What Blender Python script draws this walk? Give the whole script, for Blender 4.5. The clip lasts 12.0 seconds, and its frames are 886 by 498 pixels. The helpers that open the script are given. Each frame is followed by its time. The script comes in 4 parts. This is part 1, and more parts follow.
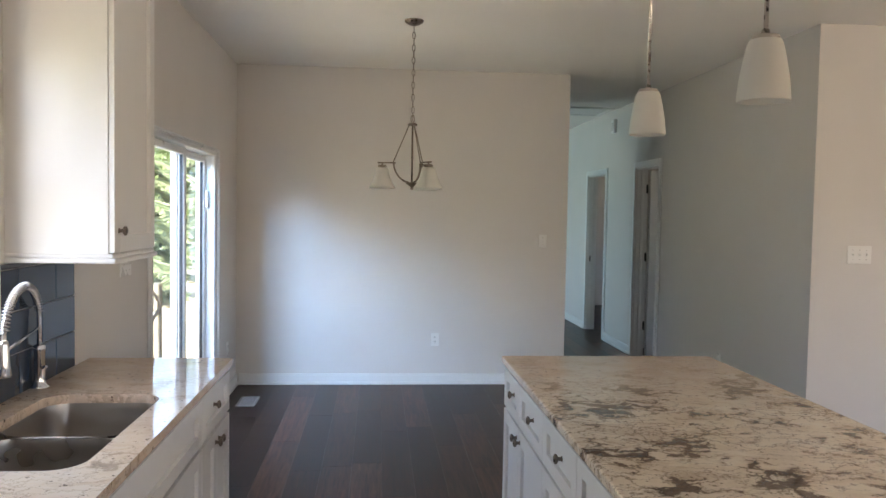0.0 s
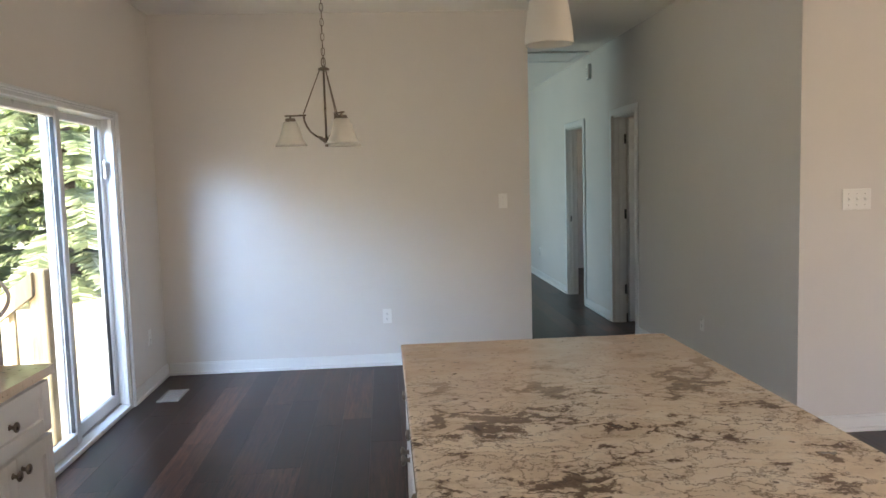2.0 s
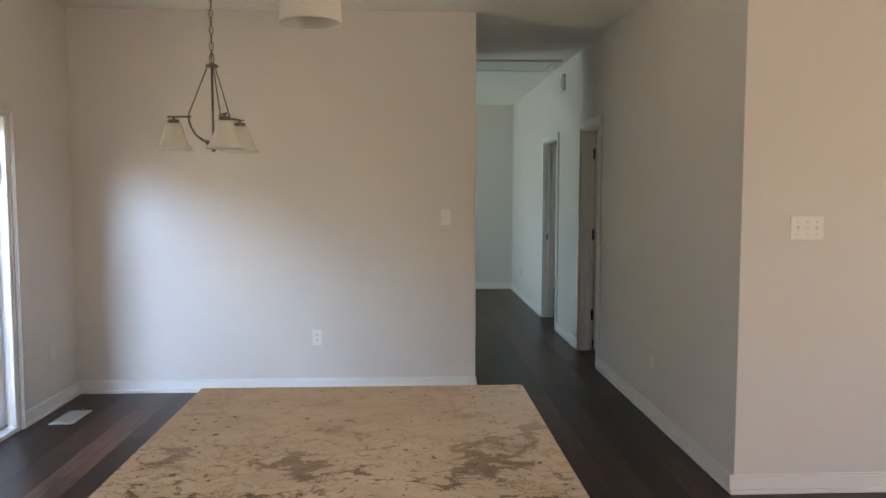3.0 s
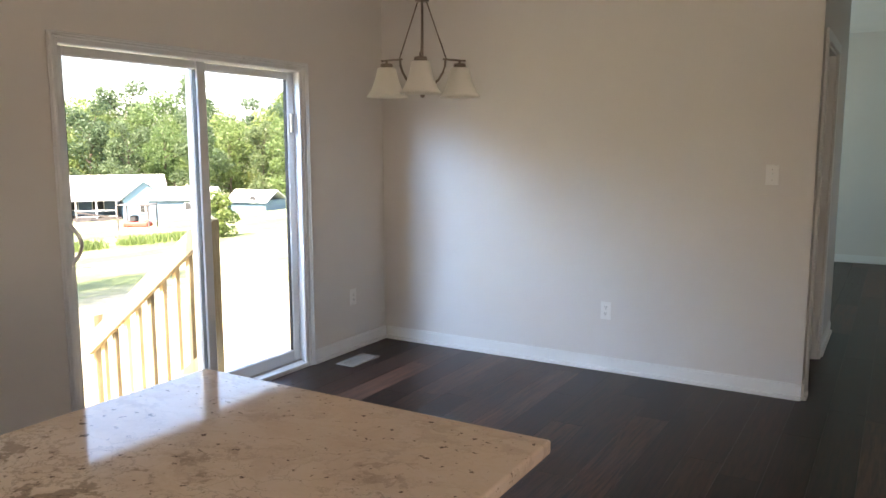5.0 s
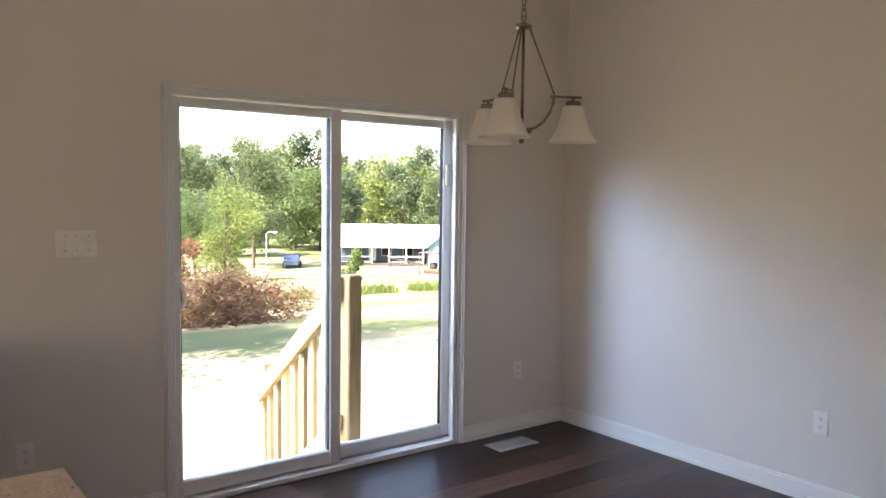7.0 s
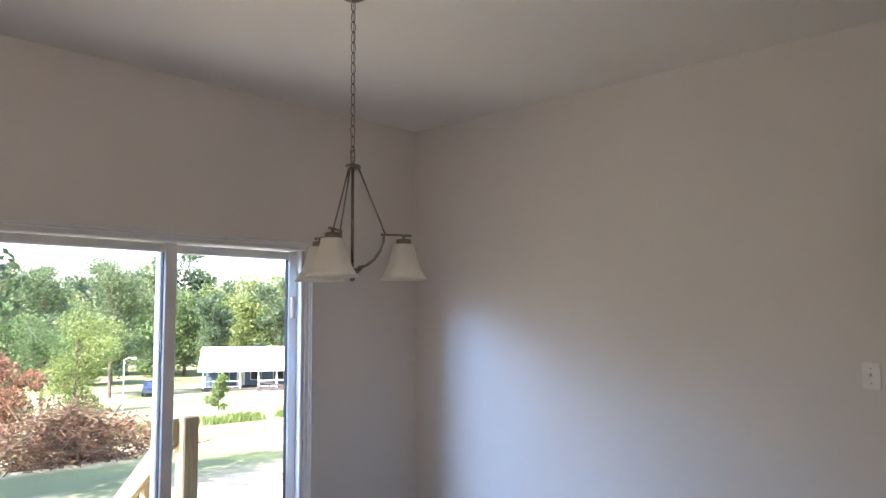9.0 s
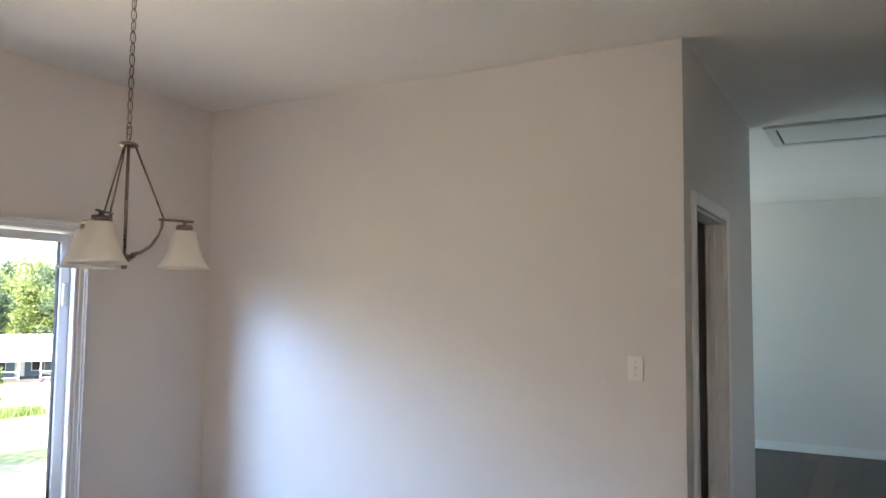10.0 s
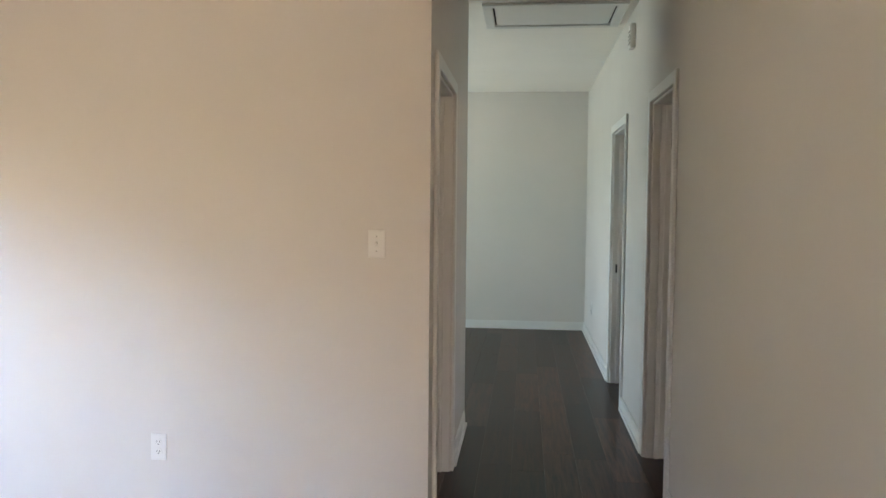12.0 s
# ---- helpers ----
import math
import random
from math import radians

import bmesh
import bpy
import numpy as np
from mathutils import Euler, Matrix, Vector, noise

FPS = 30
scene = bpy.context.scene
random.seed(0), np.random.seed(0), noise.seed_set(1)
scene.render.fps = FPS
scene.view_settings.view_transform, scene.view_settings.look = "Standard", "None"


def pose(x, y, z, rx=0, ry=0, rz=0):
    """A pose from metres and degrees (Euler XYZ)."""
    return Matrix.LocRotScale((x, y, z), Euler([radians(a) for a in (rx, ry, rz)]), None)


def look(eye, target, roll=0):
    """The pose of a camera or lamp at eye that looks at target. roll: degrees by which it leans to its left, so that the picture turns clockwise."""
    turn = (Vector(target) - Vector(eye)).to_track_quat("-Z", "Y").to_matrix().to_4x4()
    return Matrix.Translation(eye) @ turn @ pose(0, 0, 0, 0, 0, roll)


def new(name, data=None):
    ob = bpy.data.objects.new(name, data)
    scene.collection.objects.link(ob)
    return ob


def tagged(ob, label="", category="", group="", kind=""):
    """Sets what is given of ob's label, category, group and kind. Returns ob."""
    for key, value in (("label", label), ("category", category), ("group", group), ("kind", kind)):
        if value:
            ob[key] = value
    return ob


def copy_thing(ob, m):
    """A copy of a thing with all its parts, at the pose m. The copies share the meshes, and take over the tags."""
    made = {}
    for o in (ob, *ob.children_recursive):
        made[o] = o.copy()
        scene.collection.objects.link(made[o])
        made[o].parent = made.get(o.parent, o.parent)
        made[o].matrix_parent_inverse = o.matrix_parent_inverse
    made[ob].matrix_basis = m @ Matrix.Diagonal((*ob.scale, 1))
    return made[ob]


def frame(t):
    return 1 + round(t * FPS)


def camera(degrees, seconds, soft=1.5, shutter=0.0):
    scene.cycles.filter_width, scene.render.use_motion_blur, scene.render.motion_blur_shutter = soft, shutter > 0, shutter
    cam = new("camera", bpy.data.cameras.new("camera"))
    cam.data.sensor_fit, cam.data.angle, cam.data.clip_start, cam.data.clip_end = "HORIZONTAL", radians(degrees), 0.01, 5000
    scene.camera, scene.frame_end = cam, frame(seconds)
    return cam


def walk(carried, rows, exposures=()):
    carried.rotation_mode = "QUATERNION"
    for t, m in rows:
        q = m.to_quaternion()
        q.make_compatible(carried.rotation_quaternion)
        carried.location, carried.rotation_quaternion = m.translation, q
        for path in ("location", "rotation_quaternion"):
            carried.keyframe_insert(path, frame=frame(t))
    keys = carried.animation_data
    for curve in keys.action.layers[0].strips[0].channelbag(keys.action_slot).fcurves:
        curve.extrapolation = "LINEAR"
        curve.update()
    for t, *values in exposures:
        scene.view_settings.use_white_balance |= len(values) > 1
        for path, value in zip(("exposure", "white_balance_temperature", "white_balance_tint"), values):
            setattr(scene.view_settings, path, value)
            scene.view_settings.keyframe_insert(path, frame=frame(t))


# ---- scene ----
cam = camera(59.8, 12.0)
PATH = [
    (0, (-0.161, -0.349, 1.516), (0.01, 1.642, 1.42), 1.0),
    (0.5, (-0.077, -0.356, 1.509), (0.147, 1.627, 1.385), -0.3),
    (1, (0.01, -0.212, 1.48), (0.217, 1.769, 1.302), -1.3),
    (1.5, (0.116, 0.079, 1.459), (0.293, 2.063, 1.275), -1.7),
    (2, (0.359, 0.334, 1.46), (0.509, 2.32, 1.279), -1.6),
    (2.5, (0.628, 0.575, 1.485), (0.772, 2.563, 1.319), -1.0),
    (2.7, (0.785, 0.658, 1.464), (0.921, 2.648, 1.317), -0.6),
    (4.3, (1.689, 1.265, 1.454), (1.137, 3.173, 1.22), 0.8),
    (4.5, (1.749, 1.412, 1.452), (1.039, 3.265, 1.201), 0.3),
    (5, (1.92, 1.692, 1.453), (0.909, 3.397, 1.181), -0.1),
    (5.5, (2.056, 1.971, 1.45), (0.84, 3.534, 1.173), 0.0),
    (6, (2.062, 2.226, 1.447), (0.709, 3.676, 1.186), 0.6),
    (6.5, (2.107, 2.492, 1.458), (0.605, 3.795, 1.24), 1.0),
    (6.7, (2.132, 2.607, 1.45), (0.578, 3.852, 1.257), 1.3),
    (8.3, (2.18, 2.836, 1.527), (0.612, 4.073, 1.631), -0.3),
    (8.5, (2.2, 2.834, 1.526), (0.676, 4.121, 1.661), -0.1),
    (9, (2.222, 2.857, 1.53), (0.849, 4.302, 1.702), -0.3),
    (9.5, (2.2, 2.921, 1.54), (1.025, 4.53, 1.716), 0.5),
    (10, (2.257, 2.95, 1.545), (1.269, 4.682, 1.691), 0.6),
    (10.5, (2.314, 2.97, 1.531), (1.507, 4.798, 1.636), 1.0),
    (11, (2.299, 3.002, 1.506), (1.651, 4.893, 1.537), 1.0),
    (11.5, (2.131, 3.085, 1.454), (1.674, 5.032, 1.409), 0.9),
    (12, (1.896, 3.274, 1.435), (1.686, 5.26, 1.321), 0.5),
]
walk(cam, [(t, look(eye, target, roll)) for t, eye, target, roll in PATH],
     exposures=[(0.0, 3.0, 6500, 15), (1.5, 3.05, 6400, 14), (2.5, 3.0, 7200, 19), (4.5, 2.9, 7000, 18), (6.5, 2.7, 7300, 20), (8.5, 2.47, 6300, 23), (9.0, 2.7, 6200, 22), (10.0, 3.25, 6300, 20), (11.0, 3.55, 6500, 20), (12.0, 3.5, 7500, 22)])

# ---- world and light ----
SUN_EL, SUN_AZ = 52.0, 180.0            # sun stands towards -y
world = bpy.data.worlds.new("World")
scene.world = world
world.use_nodes = True
wn = world.node_tree
sky = wn.nodes.new("ShaderNodeTexSky")
sky.sky_type = "NISHITA"
sky.sun_disc = False
sky.sun_elevation = radians(SUN_EL)
sky.sun_rotation = radians(SUN_AZ)
sky.dust_density = 2.0
bgn = wn.nodes["Background"]
bgn.inputs["Strength"].default_value = 0.15
wn.links.new(sky.outputs[0], bgn.inputs["Color"])
sun_data = bpy.data.lights.new("sun", "SUN")
sun_data.energy = 5.0
sun_data.angle = radians(0.5)
sun_data.color = (1.0, 0.95, 0.86)
sun = new("sun", sun_data)
sun.matrix_world = look((0, 0, 20), (-0.08 * 10, 10 * math.cos(radians(SUN_EL)), 20 - 10 * math.sin(radians(SUN_EL))))


# Area lamps added at or near openings, standing in for outdoor light.
def stand_in_light(name, eye, target, w, h, watts, colour):
    d = bpy.data.lights.new(name, "AREA")
    d.shape = "RECTANGLE"
    d.size, d.size_y, d.energy, d.color = w, h, watts, colour
    new(name, d).matrix_world = look(eye, target)


SKYBLUE = (0.34, 0.62, 1.0)
# Added unseen lamp outside the door; throws the blue patch on the north wall.
stand_in_light("patio_sky_stand_in", (-2.38, 2.80, 2.46), (0.2, 6.36, 0.6), 1.1, 0.55, 23.0, SKYBLUE)
stand_in_light("back_window_daylight", (-1.47, 10.3, 1.45), (0.0, 10.3, 1.4), 1.9, 1.4, 5.0, (0.5, 0.88, 1.0))
# Added warm fill lamps in unseen window openings, tilted up towards the ceiling.
stand_in_light("living_window_fill", (6.60, 2.1, 1.45), (5.5, 2.1, 2.75), 1.7, 1.4, 2.6, (1.0, 0.66, 0.48))
stand_in_light("rear_window_fill", (0.8, -3.6, 1.45), (0.8, -2.0, 2.2), 0.9, 1.0, 0.25, (1.0, 0.60, 0.42))
# Added fill lamp in the sink window opening, aimed to brighten the island.
stand_in_light("kitchen_window_fill", (-1.46, 1.74, 1.50), (0.5, 0.75, 0.65), 0.4, 0.55, 1.1, (0.8, 0.92, 1.0))
# Added warm fill behind the camera, mainly for north wall and ceiling.
stand_in_light("south_window_fill", (4.4, -3.58, 1.4), (3.4, -1.6, 2.5), 1.8, 1.5, 5.0, (1.0, 0.74, 0.55))


# ---- materials ----
def mat(name, rough=0.5, metal=0.0):
    m = bpy.data.materials.new(name)
    m.use_nodes = True
    b = m.node_tree.nodes["Principled BSDF"]
    b.inputs["Roughness"].default_value = rough
    b.inputs["Metallic"].default_value = metal
    return m, m.node_tree, b


def nd(nt, kind, **inputs):
    n = nt.nodes.new(kind)
    for k, v in inputs.items():
        n.inputs[k.replace("_", " ")].default_value = v
    return n


def coords(nt, scale=(1, 1, 1), world_space=True, rot=(0, 0, 0)):
    mp = nt.nodes.new("ShaderNodeMapping")
    mp.inputs["Scale"].default_value = scale
    mp.inputs["Rotation"].default_value = rot
    if world_space:
        g = nt.nodes.new("ShaderNodeNewGeometry")
        nt.links.new(g.outputs["Position"], mp.inputs["Vector"])
    else:
        g = nt.nodes.new("ShaderNodeTexCoord")
        nt.links.new(g.outputs["Object"], mp.inputs["Vector"])
    return mp.outputs["Vector"]


def noise_tex(nt, vec, scale, detail=4.0, rough=0.55, distort=0.0):
    n = nd(nt, "ShaderNodeTexNoise", Scale=scale, Detail=detail, Roughness=rough, Distortion=distort)
    nt.links.new(vec, n.inputs["Vector"])
    return n.outputs["Fac"]


def ramp(nt, fac, stops, const=False):
    r = nt.nodes.new("ShaderNodeValToRGB")
    e = r.color_ramp.elements
    while len(e) < len(stops):
        e.new(0.5)
    for el, (p, c) in zip(e, stops):
        el.position = p
        el.color = (*c, 1) if len(c) == 3 else c
    nt.links.new(fac, r.inputs["Fac"])
    return r.outputs["Color"]


def mixc(nt, fac, a, b, blend="MIX"):
    m = nt.nodes.new("ShaderNodeMix")
    m.data_type = "RGBA"
    m.blend_type = blend
    for sock, v in ((m.inputs[0], fac), (m.inputs[6], a), (m.inputs[7], b)):
        if isinstance(v, bpy.types.NodeSocket):
            nt.links.new(v, sock)
        else:
            sock.default_value = v if isinstance(v, (int, float)) else (*v, 1)
    return m.outputs[2]


def bump(nt, b, height, strength, dist=0.002):
    n = nt.nodes.new("ShaderNodeBump")
    n.inputs["Strength"].default_value = strength
    n.inputs["Distance"].default_value = dist
    nt.links.new(height, n.inputs["Height"])
    nt.links.new(n.outputs["Normal"], b.inputs["Normal"])


def to_rough(nt, b, fac, lo, hi):
    r = nt.nodes.new("ShaderNodeMapRange")
    r.inputs["To Min"].default_value = lo
    r.inputs["To Max"].default_value = hi
    nt.links.new(fac, r.inputs["Value"])
    nt.links.new(r.outputs[0], b.inputs["Roughness"])


def paint(name, colour, rough=0.6, grain=180.0, relief=0.25, stain=0.05, space=True):
    m, nt, b = mat(name, rough)
    v = coords(nt, world_space=space)
    big = noise_tex(nt, v, 1.3, 3)
    dark = tuple(c * (1 - stain) for c in colour)
    light = tuple(min(0.92, c * (1 + stain)) for c in colour)
    nt.links.new(ramp(nt, big, [(0.3, dark), (0.7, light)]), b.inputs["Base Color"])
    fine = noise_tex(nt, v, grain, 2)
    bump(nt, b, fine, relief, 0.0015)
    to_rough(nt, b, noise_tex(nt, v, 6.0, 3), max(0.05, rough - 0.08), min(1, rough + 0.08))
    return m


def wood(name, dark, light, rough=0.45, along=(14, 1.2, 14), space=False, spec=0.5):
    m, nt, b = mat(name, rough)
    v = coords(nt, along, world_space=space)
    oi = nt.nodes.new("ShaderNodeObjectInfo")
    add = nt.nodes.new("ShaderNodeVectorMath")
    nt.links.new(v, add.inputs[0])
    sc = nt.nodes.new("ShaderNodeMath")
    sc.operation = "MULTIPLY"
    sc.inputs[1].default_value = 37.0
    nt.links.new(oi.outputs["Random"], sc.inputs[0])
    nt.links.new(sc.outputs[0], add.inputs[1])
    g = noise_tex(nt, add.outputs[0], 3.0, 8, 0.65, 0.6)
    c = ramp(nt, g, [(0.36, dark), (0.66, light)])
    tone = ramp(nt, oi.outputs["Random"], [(0.0, (0.4, 0.4, 0.43)), (0.6, (0.9, 0.9, 0.9)), (1.0, (1.9, 1.75, 1.6))])
    nt.links.new(mixc(nt, 1.0, c, tone, "MULTIPLY"), b.inputs["Base Color"])
    bump(nt, b, g, 0.25, 0.0015)
    to_rough(nt, b, g, rough - 0.08, rough + 0.1)
    b.inputs["Specular IOR Level"].default_value = spec
    return m


WALL = paint("wall_paint", (0.63, 0.60, 0.575), 0.62, 220, 0.22, 0.02)
CEIL = paint("ceiling_paint", (0.88, 0.86, 0.82), 0.8, 120, 0.4, 0.02)
TRIM = paint("trim_paint", (0.71, 0.71, 0.70), 0.35, 60, 0.08, 0.02)
CAB = paint("cabinet_paint", (0.76, 0.745, 0.73), 0.36, 70, 0.06, 0.02)
VINYL = paint("white_vinyl", (0.66, 0.67, 0.68), 0.3, 90, 0.04, 0.02)
PLASTIC = paint("white_plastic", (0.74, 0.73, 0.71), 0.28, 90, 0.02, 0.01)
DOORP = paint("door_paint", (0.72, 0.72, 0.71), 0.42, 60, 0.08, 0.02)
FLOORM = wood("dark_plank", (0.010, 0.0052, 0.0045), (0.080, 0.040, 0.030), 0.34, (16, 1.1, 16), spec=0.25)
PINE = wood("treated_pine", (0.44, 0.33, 0.17), (0.62, 0.50, 0.30), 0.7, (18, 18, 1.5))
TRUNKM = paint("bark", (0.10, 0.075, 0.055), 0.9, 14, 0.9, 0.3)


def metal(name, colour, rough, grain=45.0):
    m, nt, b = mat(name, rough, 1.0)
    v = coords(nt, (1, 1, 1), False)
    b.inputs["Base Color"].default_value = (*colour, 1)
    to_rough(nt, b, noise_tex(nt, v, grain, 3), rough - 0.06, rough + 0.08)
    return m


NICKEL = metal("brushed_nickel", (0.55, 0.50, 0.45), 0.27)
DARKNICKEL = metal("dark_nickel", (0.22, 0.18, 0.15), 0.28)
CHROME = metal("chrome", (0.75, 0.75, 0.76), 0.12)
STEEL = metal("stainless_steel", (0.36, 0.34, 0.32), 0.28, 5.0)
BLACKM = paint("black_hinge", (0.03, 0.03, 0.03), 0.4, 60, 0.1, 0.1)
VENTM = paint("vent_enamel", (0.24, 0.22, 0.20), 0.35, 80, 0.05, 0.05)
# Near-black colour; also stands in for shade inside slots, gaps and the vent.
DARK = paint("dark_recess", (0.03, 0.03, 0.03), 0.8, 60, 0.1, 0.1)


def granite(name, most):
    m, nt, b = mat(name, 0.1)
    v0 = coords(nt)
    w = nd(nt, "ShaderNodeTexNoise", Scale=3.6, Detail=8.0, Roughness=0.66)
    nt.links.new(v0, w.inputs["Vector"])
    wsub = nt.nodes.new("ShaderNodeVectorMath")
    wsub.operation = "MULTIPLY_ADD"
    wsub.inputs[1].default_value = (0.34, 0.34, 0.34)
    nt.links.new(w.outputs["Color"], wsub.inputs[0])
    nt.links.new(v0, wsub.inputs[2])
    mp = nt.nodes.new("ShaderNodeMapping")
    mp.inputs["Rotation"].default_value = (0, 0, radians(-38))
    mp.inputs["Scale"].default_value = (1.0, 2.2, 1.0)
    nt.links.new(wsub.outputs[0], mp.inputs["Vector"])
    v = mp.outputs["Vector"]
    cloud = noise_tex(nt, v, 5.0, 6, 0.62)
    base = ramp(nt, cloud, [(0.28, (0.66, 0.52, 0.39)), (0.5, (0.84, 0.71, 0.57)), (0.72, (0.90, 0.82, 0.71))])
    vo = nt.nodes.new("ShaderNodeTexVoronoi")
    vo.feature = "DISTANCE_TO_EDGE"
    vo.inputs["Scale"].default_value = 8.5
    nt.links.new(v, vo.inputs["Vector"])
    patch = noise_tex(nt, v0, 4.5, 8, 0.66)
    pm = nt.nodes.new("ShaderNodeMath")
    pm.operation = "MULTIPLY_ADD"
    pm.inputs[1].default_value = -1.7
    nt.links.new(patch, pm.inputs[0])
    nt.links.new(vo.outputs["Distance"], pm.inputs[2])
    shift = nt.nodes.new("ShaderNodeMath")
    shift.operation = "ADD"
    shift.inputs[1].default_value = 1.15
    nt.links.new(pm.outputs[0], shift.inputs[0])
    mask = ramp(nt, shift.outputs[0], [(0.245, (1, 1, 1)), (0.285, (0, 0, 0))])
    brown = ramp(nt, noise_tex(nt, v, 26.0, 5), [(0.3, (0.08, 0.055, 0.04)), (0.7, (0.28, 0.20, 0.15))])
    halo = ramp(nt, shift.outputs[0], [(0.26, (0.5, 0.5, 0.5)), (0.40, (0, 0, 0))])
    sep = nt.nodes.new("ShaderNodeSeparateXYZ")
    nt.links.new(wsub.outputs[0], sep.inputs[0])
    zone = nt.nodes.new("ShaderNodeMapRange")
    zone.inputs["From Min"].default_value = 3.0
    zone.inputs["From Max"].default_value = 2.2
    zone.inputs["To Min"].default_value = 0.12 * most
    zone.inputs["To Max"].default_value = most
    nt.links.new(sep.outputs["Y"], zone.inputs["Value"])
    zone = zone.outputs[0]
    mask = mixc(nt, zone, (0, 0, 0), mask)
    halo = mixc(nt, zone, (0.12, 0.12, 0.12), halo)
    base = mixc(nt, zone, mixc(nt, 0.6, base, (0.60, 0.43, 0.32)), base)
    c2 = mixc(nt, mask, mixc(nt, halo, base, (0.46, 0.33, 0.23)), brown)
    vf = nt.nodes.new("ShaderNodeTexVoronoi")
    vf.feature = "DISTANCE_TO_EDGE"
    vf.inputs["Scale"].default_value = 11.0
    nt.links.new(v, vf.inputs["Vector"])
    vein = ramp(nt, vf.outputs["Distance"], [(0.0, (1, 1, 1)), (0.035, (0.35, 0.35, 0.35)), (0.07, (0, 0, 0))])
    gate = ramp(nt, noise_tex(nt, v0, 5.5, 6), [(0.40, (0, 0, 0)), (0.50, (0.9, 0.9, 0.9))])
    c2 = mixc(nt, mixc(nt, zone, (0, 0, 0), mixc(nt, 1.0, vein, gate, "MULTIPLY")), c2, (0.17, 0.115, 0.08))
    speck = ramp(nt, noise_tex(nt, v0, 48.0, 3), [(0.64, (0, 0, 0)), (0.70, (0.85, 0.85, 0.85))])
    c3 = mixc(nt, speck, c2, (0.09, 0.06, 0.05))
    nt.links.new(c3, b.inputs["Base Color"])
    to_rough(nt, b, cloud, 0.03, 0.10)
    b.inputs["Specular IOR Level"].default_value = 0.75
    return m


GRANITE = granite("granite", 1.0)
GRANITEP = granite("paler_granite", 0.4)


def frosted():
    m, nt, b = mat("frosted_glass", 0.45)
    b.inputs["Base Color"].default_value = (0.82, 0.80, 0.75, 1)
    tr = nd(nt, "ShaderNodeBsdfTranslucent")
    tr.inputs["Color"].default_value = (0.85, 0.83, 0.78, 1)
    mx = nt.nodes.new("ShaderNodeMixShader")
    v = coords(nt, world_space=False)
    mr = nt.nodes.new("ShaderNodeMapRange")
    mr.inputs["To Min"].default_value = 0.35
    mr.inputs["To Max"].default_value = 0.55
    nt.links.new(noise_tex(nt, v, 18.0, 4), mr.inputs["Value"])
    nt.links.new(mr.outputs[0], mx.inputs[0])
    nt.links.new(b.outputs[0], mx.inputs[1])
    nt.links.new(tr.outputs[0], mx.inputs[2])
    nt.links.new(mx.outputs[0], nt.nodes["Material Output"].inputs["Surface"])
    return m


FROST = frosted()


def pane_mat():
    m, nt, b = mat("window_glass", 0.0)
    b.inputs["Transmission Weight"].default_value = 1.0
    b.inputs["IOR"].default_value = 1.1
    b.inputs["Base Color"].default_value = (0.98, 0.99, 0.98, 1)
    return m


GLASS = pane_mat()


def tile_mat():
    m, nt, b = mat("blue_tile", 0.14)
    oi = nt.nodes.new("ShaderNodeObjectInfo")
    v = coords(nt)
    c = ramp(nt, oi.outputs["Random"], [(0, (0.018, 0.03, 0.055)), (1, (0.035, 0.055, 0.09))])
    c = mixc(nt, noise_tex(nt, v, 14, 4), c, (0.03, 0.045, 0.075))
    nt.links.new(c, b.inputs["Base Color"])
    bump(nt, b, noise_tex(nt, v, 9, 2), 0.15, 0.003)
    return m


TILE = tile_mat()
GROUT = paint("grout", (0.42, 0.42, 0.43), 0.85, 300, 0.4, 0.1)


def leaf_mat(name, dark, light):
    m, nt, b = mat(name, 0.55)
    g = nt.nodes.new("ShaderNodeNewGeometry")
    oi = nt.nodes.new("ShaderNodeObjectInfo")
    c = ramp(nt, g.outputs["Random Per Island"], [(0, dark), (1, light)])
    tone = ramp(nt, oi.outputs["Random"], [(0, (0.75, 0.85, 0.8)), (1, (1.35, 1.2, 0.9))])
    c = mixc(nt, 1.0, c, tone, "MULTIPLY")
    nt.links.new(c, b.inputs["Base Color"])
    tr = nd(nt, "ShaderNodeBsdfTranslucent")
    nt.links.new(c, tr.inputs["Color"])
    mx = nt.nodes.new("ShaderNodeMixShader")
    mx.inputs[0].default_value = 0.5
    nt.links.new(b.outputs[0], mx.inputs[1])
    nt.links.new(tr.outputs[0], mx.inputs[2])
    nt.links.new(mx.outputs[0], nt.nodes["Material Output"].inputs["Surface"])
    return m


LEAF = leaf_mat("leaf", (0.085, 0.14, 0.05), (0.19, 0.25, 0.10))
LEAF2 = leaf_mat("leaf_bluish", (0.055, 0.095, 0.055), (0.13, 0.18, 0.10))
NEEDLE = leaf_mat("spruce_needles", (0.15, 0.21, 0.15), (0.25, 0.32, 0.24))
REDLEAF = leaf_mat("dead_leaf", (0.12, 0.065, 0.05), (0.25, 0.15, 0.115))
TWIG = leaf_mat("dry_twig", (0.16, 0.10, 0.07), (0.34, 0.24, 0.18))


